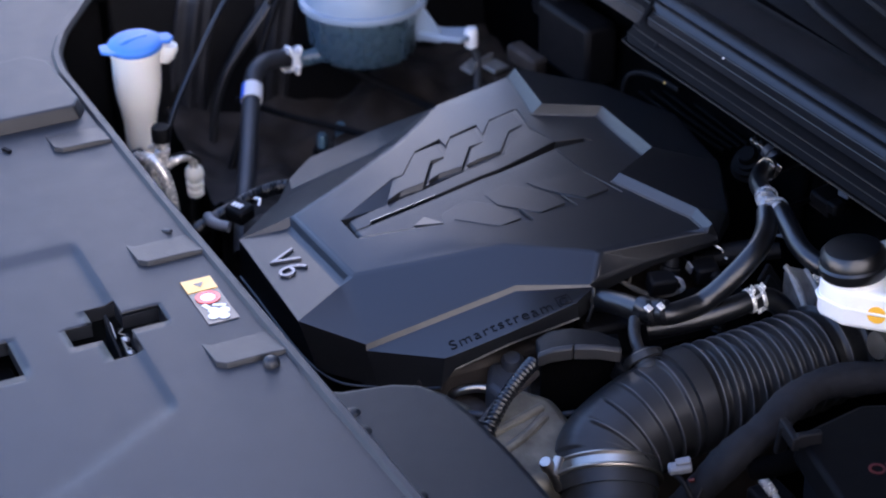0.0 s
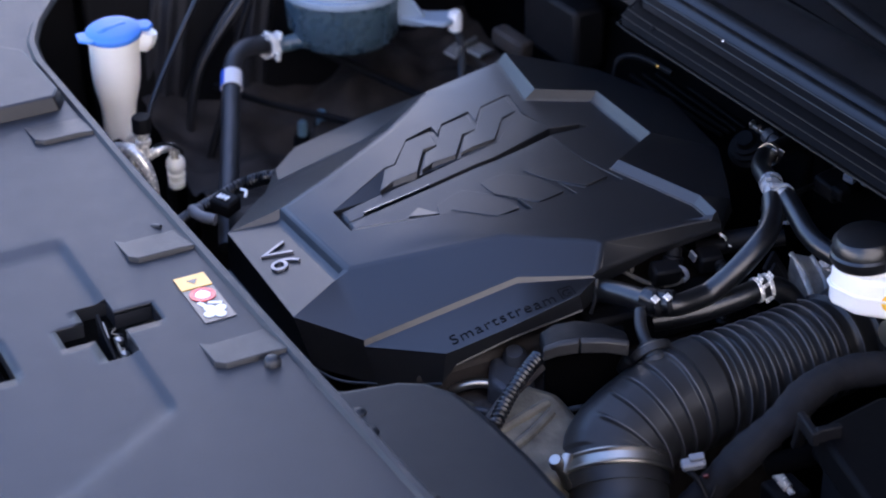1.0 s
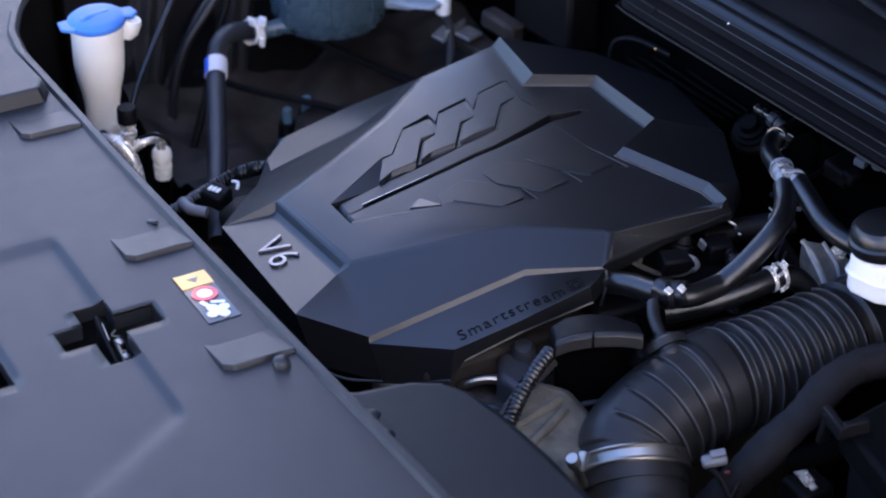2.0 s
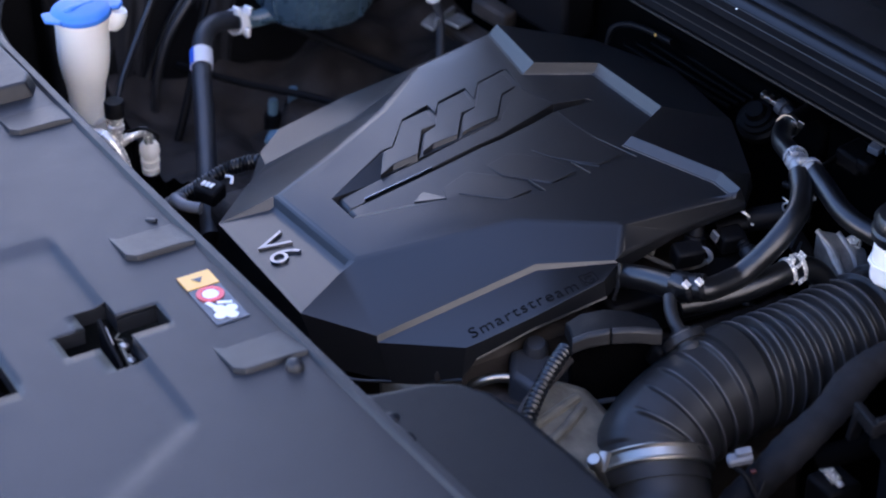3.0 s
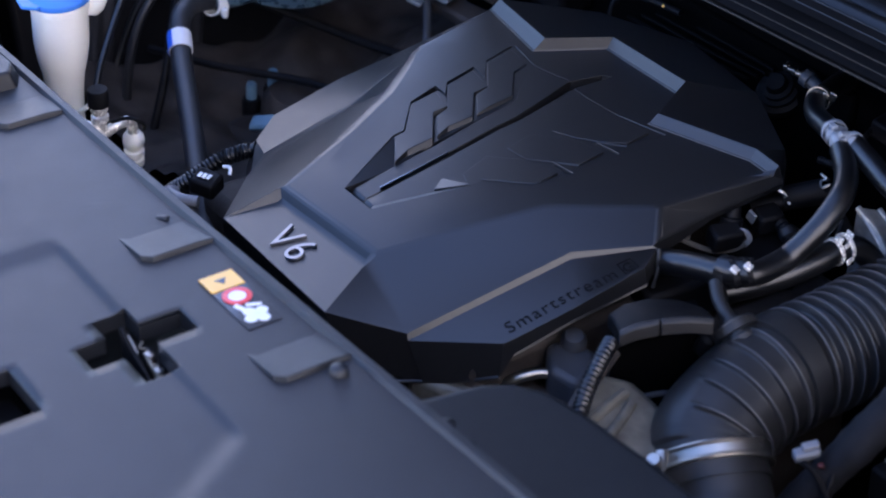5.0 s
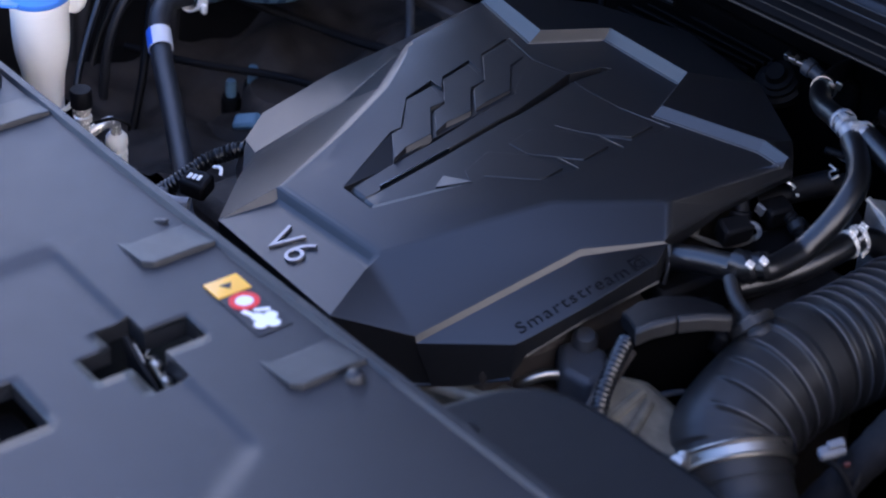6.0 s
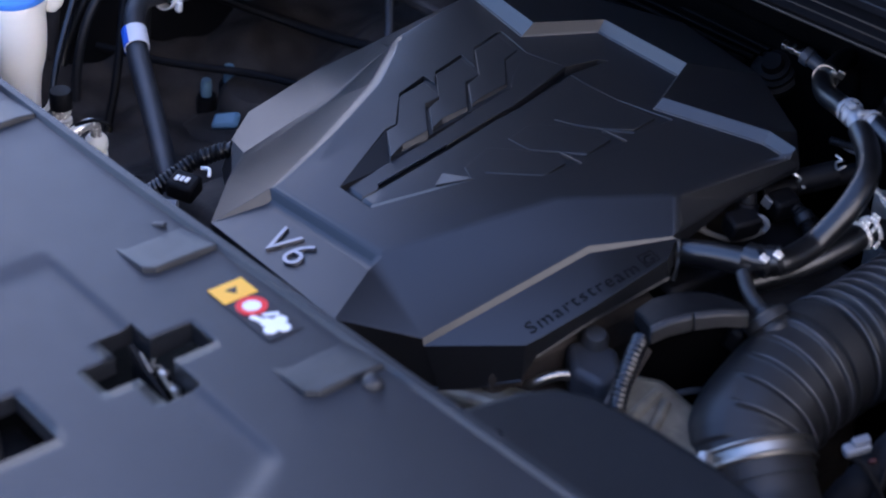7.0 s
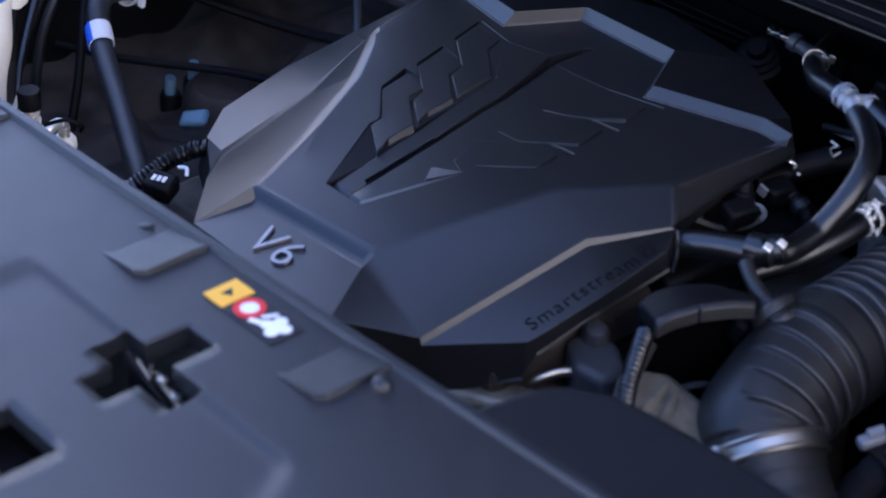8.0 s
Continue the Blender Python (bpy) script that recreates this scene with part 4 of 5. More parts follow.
part("clamp_bridge", merged(box(tuple(CC + Vector((0.0075, 0.001, 0.0080))), (0.0030, 0.013, 0.0014), (0, 45, 20)), box(tuple(CC + Vector((0.0105, 0.002, -0.0050))), (0.0014, 0.013, 0.0040), (0, -20, 20))), M_ALU, lower_hose, bevel=0.0005)
for dy, r in ((-0.005, 18), (0.006, -12)):
    part("clamp_ear", box(tuple(CC + Vector((0.0030, dy * 0.9, 0.0125))), (0.0070, 0.0013, 0.0055), (r * 0.4, 20, 8)), M_ALU, lower_hose, bevel=0.0005)

heater = thing("heater_hose", "black heater hoses meeting at a frosted plastic joint", "hose")
part("upper_tube", hose([(0.103, 0.440, -0.002), (0.080, 0.450, -0.004), (0.055, 0.461, -0.008), (0.036, 0.478, -0.010), (0.026, 0.496, -0.014), (0.010, 0.53, -0.02), (0.0, 0.56, -0.03)], 0.0086, 24), M_RUBBER, heater)
part("side_tube", hose([(0.122, 0.440, 0.002), (0.150, 0.432, 0.0), (0.178, 0.424, -0.002), (0.205, 0.424, -0.004), (0.235, 0.44, -0.01), (0.26, 0.48, -0.02)], 0.0088, 24), M_RUBBER, heater)
part("joint_body", merged(hose([(0.092, 0.445, -0.001), (0.108, 0.437, 0.0), (0.118, 0.431, -0.001)], lambda s: 0.0086 + 0.0009 * math.sin(s * 900), 24), hose([(0.108, 0.437, 0.001), (0.124, 0.439, 0.003)], 0.0078, 20)), M_CLEAR, heater, "frosted pale plastic joint")
for c, ax in (((0.092, 0.4455, -0.001), (-0.85, 0.45, 0)), ((0.118, 0.4395, 0.002), (0.95, -0.2, 0))):
    ring_band("joint_collar", c, ax, 0.0090, 0.004, 0.0012, heater, M_CLEAR)
part("joint_lug", merged(box((0.100, 0.436, 0.0105), (0.010, 0.006, 0.004), (10, -10, -25)), box((0.115, 0.434, 0.0105), (0.005, 0.011, 0.005), (-15, 20, -15))), M_CLEAR, heater, bevel=0.0012)
ring_band("spring_clamp", (0.031, 0.487, -0.012), (-0.4, 0.85, -0.2), 0.0095, 0.006, 0.0009, heater, M_STEEL, "dull spring clamp")
part("clamp_tab", merged(box((0.042, 0.491, -0.007), (0.006, 0.0015, 0.007), (0, 20, 30)), box((0.040, 0.485, -0.005), (0.006, 0.0015, 0.005), (0, 20, 30))), M_STEEL, heater, bevel=0.0006)

flange = thing("outlet_casting", "grey cast aluminium outlet with a bright bolt", "casting")
part("body", prism([(0.118, 0.448), (0.126, 0.464), (0.148, 0.484), (0.172, 0.474), (0.170, 0.442), (0.142, 0.446)], -0.13, lambda x, y: -0.056 - 0.50 * (x - 0.12), inset=0.10), M_OUTLET, flange, bevel=0.003, segments=3)
part("rib", hose([(0.122, 0.450, -0.057), (0.142, 0.452, -0.067), (0.166, 0.446, -0.080)], 0.0025, 8), M_OUTLET, flange)
part("rib", hose([(0.130, 0.466, -0.060), (0.150, 0.466, -0.071), (0.164, 0.460, -0.080)], 0.0022, 8), M_OUTLET, flange)
hex_bolt("bolt", (0.140, 0.474, -0.068), (0.4, -0.3, 0.85), 0.0050, flange, M_ALU, "bright flange bolt")
part("dark_web", box((0.122, 0.436, -0.072), (0.004, 0.022, 0.030), (20, -25, 25)), M_DARK, flange, bevel=0.0008)
part("dark_web", box((0.134, 0.430, -0.076), (0.004, 0.022, 0.030), (20, -25, 25)), M_DARK, flange, bevel=0.0008)

# ---------------------------------------------------------------- brake fluid reservoir
brake = thing("brake_reservoir", "white plastic brake fluid reservoir with black rubber cap", "reservoir")
poly = [(0.2405, 0.399), (0.2500, 0.3955), (0.273, 0.4015), (0.300, 0.428), (0.318, 0.480), (0.300, 0.540), (0.240, 0.550), (0.215, 0.500), (0.220, 0.430)]
part("tank", prism(poly, -0.022, 0.013, inset=0.02), M_BRAKE, brake, bevel=0.005, segments=3)
part("seam", prism([(x + (x - .265) * .02, y + (y - .47) * .02) for x, y in poly], -0.006, -0.003), M_BRAKE, brake, bevel=0.001)
part("neck", lathe([(0.025, 0.0), (0.025, 0.010), (0.022, 0.010)], (0.257, 0.424, 0.010), (0, 0, 1), 32), M_BRAKE, brake)
cap = part("cap", lathe([(0.0, 0.0245), (0.015, 0.024), (0.0225, 0.0222), (0.0262, 0.018), (0.0270, 0.011), (0.0288, 0.009), (0.0290, 0.003), (0.0275, 0.0), (0, 0.0)], (0.256, 0.423, 0.0165), (-0.08, -0.1, 1), 48), M_RUBBER, brake, "domed black rubber cap")
part("warning_dot", lathe([(0, 0.0012), (0.0075, 0.0012), (0.0075, -0.002)], (0.2925, 0.4215, -0.005), (0.69, -0.71, 0.05), 28), M_YELLOW, brake, "yellow warning disc")
part("outlet", hose([(0.262, 0.49, -0.02), (0.262, 0.49, -0.055)], 0.012, 20), M_BRAKE, brake)
master = thing("brake_cylinder", "grey cast brake master cylinder below the white reservoir", "brake cylinder")
part("body", lathe([(0, 0), (0.020, 0), (0.022, 0.01), (0.022, 0.13), (0.04, 0.135), (0.04, 0.15), (0, 0.15)], (0.262, 0.46, -0.060), (0, 1, 0), 28), M_CAST, master)
part("plug", lathe([(0, 0), (0.012, 0), (0.012, 0.015), (0, 0.016)], (0.262, 0.462, -0.060), (0.1, -1, 0.1), 18), M_STEEL, master)

# ---------------------------------------------------------------- harness sleeve, fuse box and small fittings
harness = thing("wiring_harness", "thick dark woven harness sleeve curving over the fuse box", "cable")
part("sleeve", hose([(0.290, 0.236, -0.154), (0.309, 0.254, -0.110), (0.323, 0.272, -0.076), (0.319, 0.305, -0.061), (0.305, 0.340, -0.054), (0.297, 0.375, -0.054), (0.304, 0.420, -0.058), (0.325, 0.480, -0.06), (0.36, 0.55, -0.08)],
                    lambda s: 0.0145 + 0.0008 * math.sin(s * 90) + 0.0004 * math.sin(s * 410), 24, squash=0.92), M_SLEEVE, harness)
part("branch", hose([(0.335, 0.282, -0.085), (0.350, 0.300, -0.075), (0.352, 0.33, -0.072), (0.345, 0.37, -0.07)], 0.009, 16), M_FELT_GAP, harness)
part("wire", hose([(0.300, 0.232, -0.095), (0.312, 0.236, -0.100), (0.330, 0.240, -0.125), (0.35, 0.24, -0.16)], 0.0022, 8), M_DARK, harness)
part("wire", hose([(0.318, 0.228, -0.140), (0.322, 0.240, -0.112), (0.318, 0.250, -0.098)], 0.0020, 8), M_DARK, harness)

fuse_box = thing("fuse_box", "black plastic fuse box with moulded corner hook", "fuse box")
part("lid", prism([(0.372, 0.292), (0.52, 0.262), (0.56, 0.40), (0.40, 0.455), (0.360, 0.36)], -0.055, -0.030, inset=0.03), M_COWL, fuse_box, bevel=0.004)
part("body", prism([(0.380, 0.300), (0.51, 0.272), (0.55, 0.40), (0.41, 0.445), (0.370, 0.36)], -0.25, -0.055), M_DARK, fuse_box)
part("hook", merged(box((0.374, 0.287, -0.028), (0.030, 0.006, 0.012), (0, 0, -12)), box((0.388, 0.295, -0.026), (0.006, 0.020, 0.012), (0, 0, -12)), box((0.362, 0.290, -0.040), (0.005, 0.010, 0.030), (0, 12, 0))), M_DARK, fuse_box, bevel=0.0015)
part("red_mark", lathe([(0.0045, 0.0006), (0.0065, 0.0006), (0.0065, 0.0), (0.0045, 0.0), (0.0045, 0.0006)], (0.438, 0.322, -0.0298), (0, 0, 1), 24), M_PURPLE, fuse_box, "dull red ring mark")
part("red_bar", box((0.438, 0.332, -0.0296), (0.006, 0.002, 0.0006)), M_PURPLE, fuse_box)

connector = thing("sensor_connector", "pale plug connector on the intake tube", "connector")
part("housing", box((0.302, 0.237, -0.090), (0.009, 0.019, 0.008), (10, 20, -20)), M_GREY, connector, bevel=0.002)
part("latch", box((0.303, 0.239, -0.0835), (0.006, 0.012, 0.003), (10, 20, -20)), M_GREY, connector, bevel=0.001)
part("seal", box((0.312, 0.242, -0.097), (0.003, 0.005, 0.004), (10, 20, -30)), M_PURPLE, connector, bevel=0.001)
stud = thing("ground_stud", "bright zinc stud bolt beside the fuse box", "bolt")
part("shank", lathe([(0, 0.013), (0.0028, 0.013), (0.0028, 0.008), (0.0045, 0.007), (0.0045, -0.008), (0, -0.008)], (0.321, 0.309, -0.120), (0.55, 0.05, -0.2), 18), M_ALU, stud)
part("mount", box((0.322, 0.312, -0.140), (0.03, 0.03, 0.03)), M_DARK, stud, bevel=0.003)

# ---------------------------------------------------------------- castings and pipes under the cover's front corner
housing = thing("pump_housing", "aged cast aluminium housing with ribs and flange", "casting")
RIBS = [[(0.186, 0.1296, -0.097), (0.179, 0.155, -0.0963), (0.1716, 0.1815, -0.0955)], [(0.2045, 0.1305, -0.103), (0.1947, 0.155, -0.1012), (0.1812, 0.180, -0.0984)]]
bm = prism([(0.138, 0.170), (0.168, 0.128), (0.205, 0.112), (0.246, 0.130), (0.240, 0.172), (0.206, 0.206), (0.160, 0.200)], -0.20, lambda x, y: -0.085 - 0.30 * (x - 0.14) - 0.05 * (y - .16), inset=0.05)
part("body", bm, M_CAST, housing, bevel=0.010, segments=3)
for k in range(2):
    part("rib", hose(RIBS[k], 0.0042, 10), M_CAST, housing)
part("flange", hose([(0.150, 0.186, -0.074), (0.158, 0.170, -0.076), (0.168, 0.148, -0.080), (0.180, 0.124, -0.090)], 0.0062, 12, squash=0.6), M_CASTDARK, housing)
hex_bolt("flange_bolt", (0.150, 0.181, -0.074), (0.3, -0.3, 0.9), 0.0045, housing, M_ALU, "bright flange bolt")

conduit = thing("wiring_conduit", "ribbed black wiring conduit beside the casting", "cable")
cp = resample(smooth_path([(0.146, 0.187, -0.068), (0.156, 0.171, -0.070), (0.170, 0.148, -0.078), (0.188, 0.124, -0.090), (0.199, 0.105, -0.105)]), 0.0009)[0]
part("tube", sweep(cp, lambda s: 0.0058 + 0.0008 * math.sin(s * 2 * math.pi / 0.0044), 20), M_RUBBER, conduit, angle=60)

small_cast = thing("sensor_casting", "blue-grey sensor casting with a bolt cap", "casting")
part("body", prism([(0.078, 0.176), (0.104, 0.160), (0.130, 0.170), (0.126, 0.196), (0.104, 0.210), (0.082, 0.200)], -0.17, lambda x, y: -0.104 - 0.2 * (x - .09), inset=0.12), M_SENSOR, small_cast, bevel=0.006, segments=3)
part("cap", lathe([(0, 0.012), (0.007, 0.011), (0.010, 0.006), (0.010, -0.01), (0, -0.01)], (0.092, 0.195, -0.104), (0.3, -0.2, 1), 20), M_SENSOR, small_cast)

pipe = thing("oil_pipe", "bent bare steel oil pipe below the cover edge", "pipe")
part("tube", hose([(0.060, 0.150, -0.150), (0.082, 0.142, -0.124), (0.094, 0.160, -0.116), (0.104, 0.180, -0.122), (0.11, 0.21, -0.14)], 0.0042, 14), M_STEEL, pipe)
part("tube", hose([(0.096, 0.128, -0.150), (0.112, 0.138, -0.128), (0.124, 0.148, -0.122), (0.132, 0.162, -0.13)], 0.0036, 14), M_SENSOR, pipe)

throttle = thing("throttle_cover", "rounded dark plastic throttle cover below the engine cover", "engine trim")
LID_FRONT = [(0.1574, 0.1850, -0.0550), (0.1632, 0.1953, -0.0496), (0.1716, 0.2102, -0.0463), (0.1820, 0.2288, -0.0457), (0.1909, 0.2446, -0.0481)]
LID_BACK = [(0.1238, 0.2005, -0.0613), (0.1300, 0.2110, -0.0520), (0.1390, 0.2260, -0.0480), (0.1500, 0.2440, -0.0500), (0.1594, 0.2611, -0.0586)]


def arched_lid(front, back, drop):
    """An arched lid between two edges, with its walls turned down."""
    bm = bmesh.new()
    rows = [[bm.verts.new((x, y, z - drop)) for x, y, z in front], [bm.verts.new(p) for p in front],
            [bm.verts.new([(p[i] + q[i]) / 2 + (0.002 if i == 2 else 0) for i in range(3)]) for p, q in zip(front, back)],
            [bm.verts.new(p) for p in back], [bm.verts.new((x, y, z - drop)) for x, y, z in back]]
    for r, s in zip(rows, rows[1:] + rows[:1]):
        for i in range(len(front) - 1):
            bm.faces.new((r[i], r[i + 1], s[i + 1], s[i]))
    for end in (0, -1):
        bm.faces.new([r[end] for r in rows])
    return bm


part("lid", arched_lid([(x - .004, y + .003, z + .0008) for x, y, z in LID_FRONT], LID_BACK, 0.012), M_DARK, throttle, bevel=0.002)
# front rim in the paler colour, painted as lit against the dark top
for k, reach in ((0, 3), (2, 3)):
    piece = LID_FRONT[k:k + reach]
    if k:
        piece = [tuple(piece[0][i] + 0.05 * (piece[1][i] - piece[0][i]) for i in range(3))] + piece[1:]
    part("band", arched_lid(piece, [(x - .006, y + .0045, z) for x, y, z in piece], 0.0105), M_LID_LIT, throttle, angle=12, bevel=0.0010)
# added near-black block that stands in for the deep shade under the lid
part("gap_fill", prism([(0.124, 0.205), (0.136, 0.200), (0.160, 0.238), (0.162, 0.262), (0.140, 0.270)], -0.18, -0.066), M_FELT_GAP, throttle)
part("lug", box((0.166, 0.262, -0.086), (0.014, 0.018, 0.020), (0, 20, 20)), M_DARK, throttle, bevel=0.004)
part("rod", hose([(0.150, 0.205, -0.125), (0.165, 0.225, -0.118), (0.178, 0.245, -0.124)], 0.0024, 8), M_SENSOR, throttle)
part("wire", hose([(0.113, 0.2116, -0.1014), (0.1196, 0.2235, -0.1035), (0.126, 0.2354, -0.1072), (0.1362, 0.2543, -0.114), (0.142, 0.264, -0.122)], 0.0017, 8), M_RUBBER, throttle)
part("wire", hose([(0.112, 0.212, -0.114), (0.1198, 0.2239, -0.1216), (0.1249, 0.2333, -0.1308), (0.128, 0.240, -0.142)], 0.0017, 8), M_RUBBER, throttle)

# ---------------------------------------------------------------- connectors along the cover's right side
coil_rail = thing("injector_connector", "black injector plugs with pale clips and wire", "connector")
part("plug", box((0.085, 0.346, -0.066), (0.018, 0.026, 0.018), (0, 15, -12)), M_DARK, coil_rail, bevel=0.003)
part("plug_neck", lathe([(0, 0.012), (0.006, 0.012), (0.007, 0.004), (0.009, 0.003), (0.009, -0.012), (0, -0.012)], (0.078, 0.358, -0.060), (-0.2, 0.3, 0.9), 18), M_DARK, coil_rail)
part("clip", hose([(0.088, 0.352, -0.060), (0.095, 0.358, -0.061), (0.097, 0.361, -0.068), (0.094, 0.359, -0.074)], 0.0022, 8, 0.002), M_GREY, coil_rail, "pale grey wire clip")
part("wire", hose([(0.069, 0.313, -0.064), (0.075, 0.322, -0.070), (0.083, 0.336, -0.077), (0.090, 0.350, -0.077), (0.095, 0.359, -0.072)], 0.0023, 8), M_WIRE, coil_rail)
part("wire_loop", hose([(0.066, 0.311, -0.060), (0.063, 0.316, -0.054), (0.066, 0.322, -0.055), (0.070, 0.322, -0.063), (0.071, 0.318, -0.070)], 0.0018, 8, 0.002), M_WIRE, coil_rail)
second = thing("injector_connector", "black injector plug with a white tag", "connector")
part("plug", box((0.082, 0.392, -0.068), (0.018, 0.022, 0.018), (0, 12, -10)), M_DARK, second, bevel=0.003)
part("tag", box((0.0800, 0.3770, -0.0615), (0.0080, 0.0025, 0.010), (10, 25, 10)), M_GREY, second, "pale square tag", bevel=0.0005)
part("lead", hose([(0.088, 0.398, -0.068), (0.102, 0.396, -0.072), (0.114, 0.392, -0.082), (0.118, 0.385, -0.11)], lambda s: 0.0055 + 0.0006 * math.sin(s * 1500), 12, 0.001), M_DARK, second)
part("lead_collar", lathe([(0.0068, -0.004), (0.0076, -0.003), (0.0076, 0.003), (0.0068, 0.004)], (0.102, 0.396, -0.072), (0.8, -0.1, -0.5), 16), M_PANEL, second)
clips = thing("pipe_clip", "bare wire clips on the rear fuel rail", "clip")
part("rail", hose([(0.060, 0.395, -0.070), (0.080, 0.425, -0.062), (0.098, 0.460, -0.056)], 0.0075, 14), M_DARK, clips)
part("sleeve", hose([(0.074, 0.414, -0.060), (0.090, 0.442, -0.054)], 0.0095, 16), M_DARK, clips)
part("lead", hose([(0.060, 0.470, -0.050), (0.085, 0.460, -0.043), (0.100, 0.455, -0.038), (0.112, 0.452, -0.032)], 0.0020, 8), M_GREY, clips, "grey thin lead")
part("wire_clip", hose([(0.0740, 0.404, -0.047), (0.0810, 0.405, -0.047), (0.0830, 0.409, -0.051), (0.0800, 0.411, -0.056), (0.0850, 0.413, -0.060)], 0.0012, 6, 0.002), M_ALU, clips)
part("wire_clip", hose([(0.0920, 0.436, -0.036), (0.0980, 0.437, -0.038), (0.0950, 0.442, -0.042), (0.0910, 0.438, -0.044), (0.0970, 0.434, -0.046), (0.1000, 0.439, -0.043)], 0.0010, 6, 0.002), M_STEEL, clips)
part("thin_conduit", sweep(resample(smooth_path([(0.070, 0.455, -0.040), (0.090, 0.455, -0.036), (0.105, 0.452, -0.030), (0.115, 0.45, -0.02)]), 0.001)[0], lambda s: 0.0030 + 0.0005 * math.sin(s * 2200), 10), M_DARK, clips, angle=60)
plug2 = thing("wall_connector", "black plug with a pale lock on the bulkhead", "connector")
part("plug", merged(box((0.085, 0.520, -0.026), (0.028, 0.030, 0.016), (0, 10, 10)), box((0.105, 0.512, -0.022), (0.014, 0.014, 0.012))), M_DARK, plug2, bevel=0.003)
part("lock", box((0.100, 0.525, -0.012), (0.011, 0.010, 0.007), (10, 10, 20)), M_GREY, plug2, "pale grey lock", bevel=0.001)
part("lock", lathe([(0, 0.004), (0.005, 0.004), (0.006, 0.0), (0, 0)], (0.112, 0.533, -0.012), (0.4, -0.4, 0.8), 14), M_GREY, plug2)
part("lead", hose([(0.07, 0.51, -0.03), (0.10, 0.47, -0.012), (0.118, 0.446, 0.002)], 0.0022, 8), M_DARK, plug2)


# ---------------------------------------------------------------- washer filler
washer = thing("washer_filler", "milky white washer filler neck with blue flip cap", "filler neck")
WB = (-0.466, 0.041, -0.112)
part("neck", lathe([(0.0, 0.0), (0.0165, 0.0), (0.0166, 0.016), (0.0174, 0.030), (0.0192, 0.044), (0.0222, 0.057), (0.0240, 0.069), (0.0248, 0.082), (0.0250, 0.110), (0.0262, 0.111), (0.0262, 0.117), (0.024, 0.120)], WB, (0.10, 0, 1), 40), M_WHITE, washer)
part("lower_pipe", lathe([(0.0165, 0.0), (0.0165, -0.30)], WB, (0, 0, 1), 24), M_WHITE, washer)
ct = (-0.4535, 0.041, 0.010)
washer_cap = part("cap", lathe([(0.0, 0.0062), (0.006, 0.0061), (0.012, 0.0052), (0.019, 0.0050), (0.0245, 0.0040), (0.0278, 0.0015), (0.0285, -0.001), (0.0276, -0.0038), (0.025, -0.0045), (0, -0.0045)], ct, (0.05, -0.05, 1), 48), M_BLUE, washer, "blue flip cap with pull tab")
part("pull_tab", prism([(-0.466, 0.006), (-0.448, 0.003), (-0.438, 0.013), (-0.442, 0.022), (-0.466, 0.022)], 0.0072, 0.0104), M_BLUE, washer_cap, bevel=0.0012)
part("hinge", prism([(-0.461, 0.066), (-0.442, 0.062), (-0.438, 0.073), (-0.446, 0.080), (-0.459, 0.078)], 0.009, 0.0135), M_BLUE, washer_cap, bevel=0.0015)
part("grip", box((-0.4535, 0.041, 0.0155), (0.009, 0.038, 0.003), (0, 0, 12), 0.6), M_BLUE, washer_cap, bevel=0.0015)
part("lug", lathe([(0, 0.008), (0.0105, 0.008), (0.0118, 0.004), (0.0108, -0.006), (0.007, -0.012), (0, -0.014)], (-0.449, 0.071, -0.002), (0.1, 0.3, 1), 24), M_WHITE, washer)
part("strap", hose([(-0.452, 0.041, -0.110), (-0.440, 0.052, -0.098), (-0.436, 0.056, -0.086)], 0.0022, 8), M_WHITE, washer)

# ---------------------------------------------------------------- air conditioning service lines
ac = thing("service_valve", "bare aluminium air conditioning line with black valve cap", "pipe fitting")
part("cap", lathe([(0, 0.016), (0.0085, 0.0158), (0.0095, 0.014), (0.0095, 0.0), (0, 0.0)], (-0.392, 0.041, -0.072), (0.05, 0, 1), 24), M_DARK, ac, "knurled black valve cap")
part("stem", lathe([(0.0065, 0.0), (0.0078, -0.002), (0.0078, -0.006), (0.0062, -0.007), (0.0062, -0.010), (0.0078, -0.011), (0.0078, -0.016), (0.0055, -0.018), (0.0055, -0.026)], (-0.392, 0.041, -0.071), (0, 0, 1), 24), M_ALU, ac)
part("block", box((-0.398, 0.034, -0.103), (0.020, 0.018, 0.014), (0, 0, 10)), M_ALU, ac, bevel=0.003)
part("pipe", hose([(-0.420, 0.022, -0.100), (-0.398, 0.030, -0.094), (-0.386, 0.037, -0.104), (-0.380, 0.042, -0.130), (-0.378, 0.044, -0.19)], 0.0066, 18), M_ALU, ac)
part("side_pipe", hose([(-0.396, 0.046, -0.104), (-0.394, 0.058, -0.098), (-0.396, 0.069, -0.099), (-0.402, 0.075, -0.108), (-0.405, 0.077, -0.120)], 0.0050, 16), M_ALU, ac)
part("fitting", lathe([(0.0, 0.002), (0.0060, 0.001), (0.0095, -0.004), (0.0100, -0.010), (0.0092, -0.0135), (0.0070, -0.0145), (0.0070, -0.0175), (0.0092, -0.0185), (0.0092, -0.0230), (0.0070, -0.0240), (0.0070, -0.0270), (0.0088, -0.0280), (0.0086, -0.0340), (0.004, -0.0360)], (-0.405, 0.0768, -0.117), (0.12, -0.03, 1), 24), M_WHITE, ac, "cream ribbed end fitting")
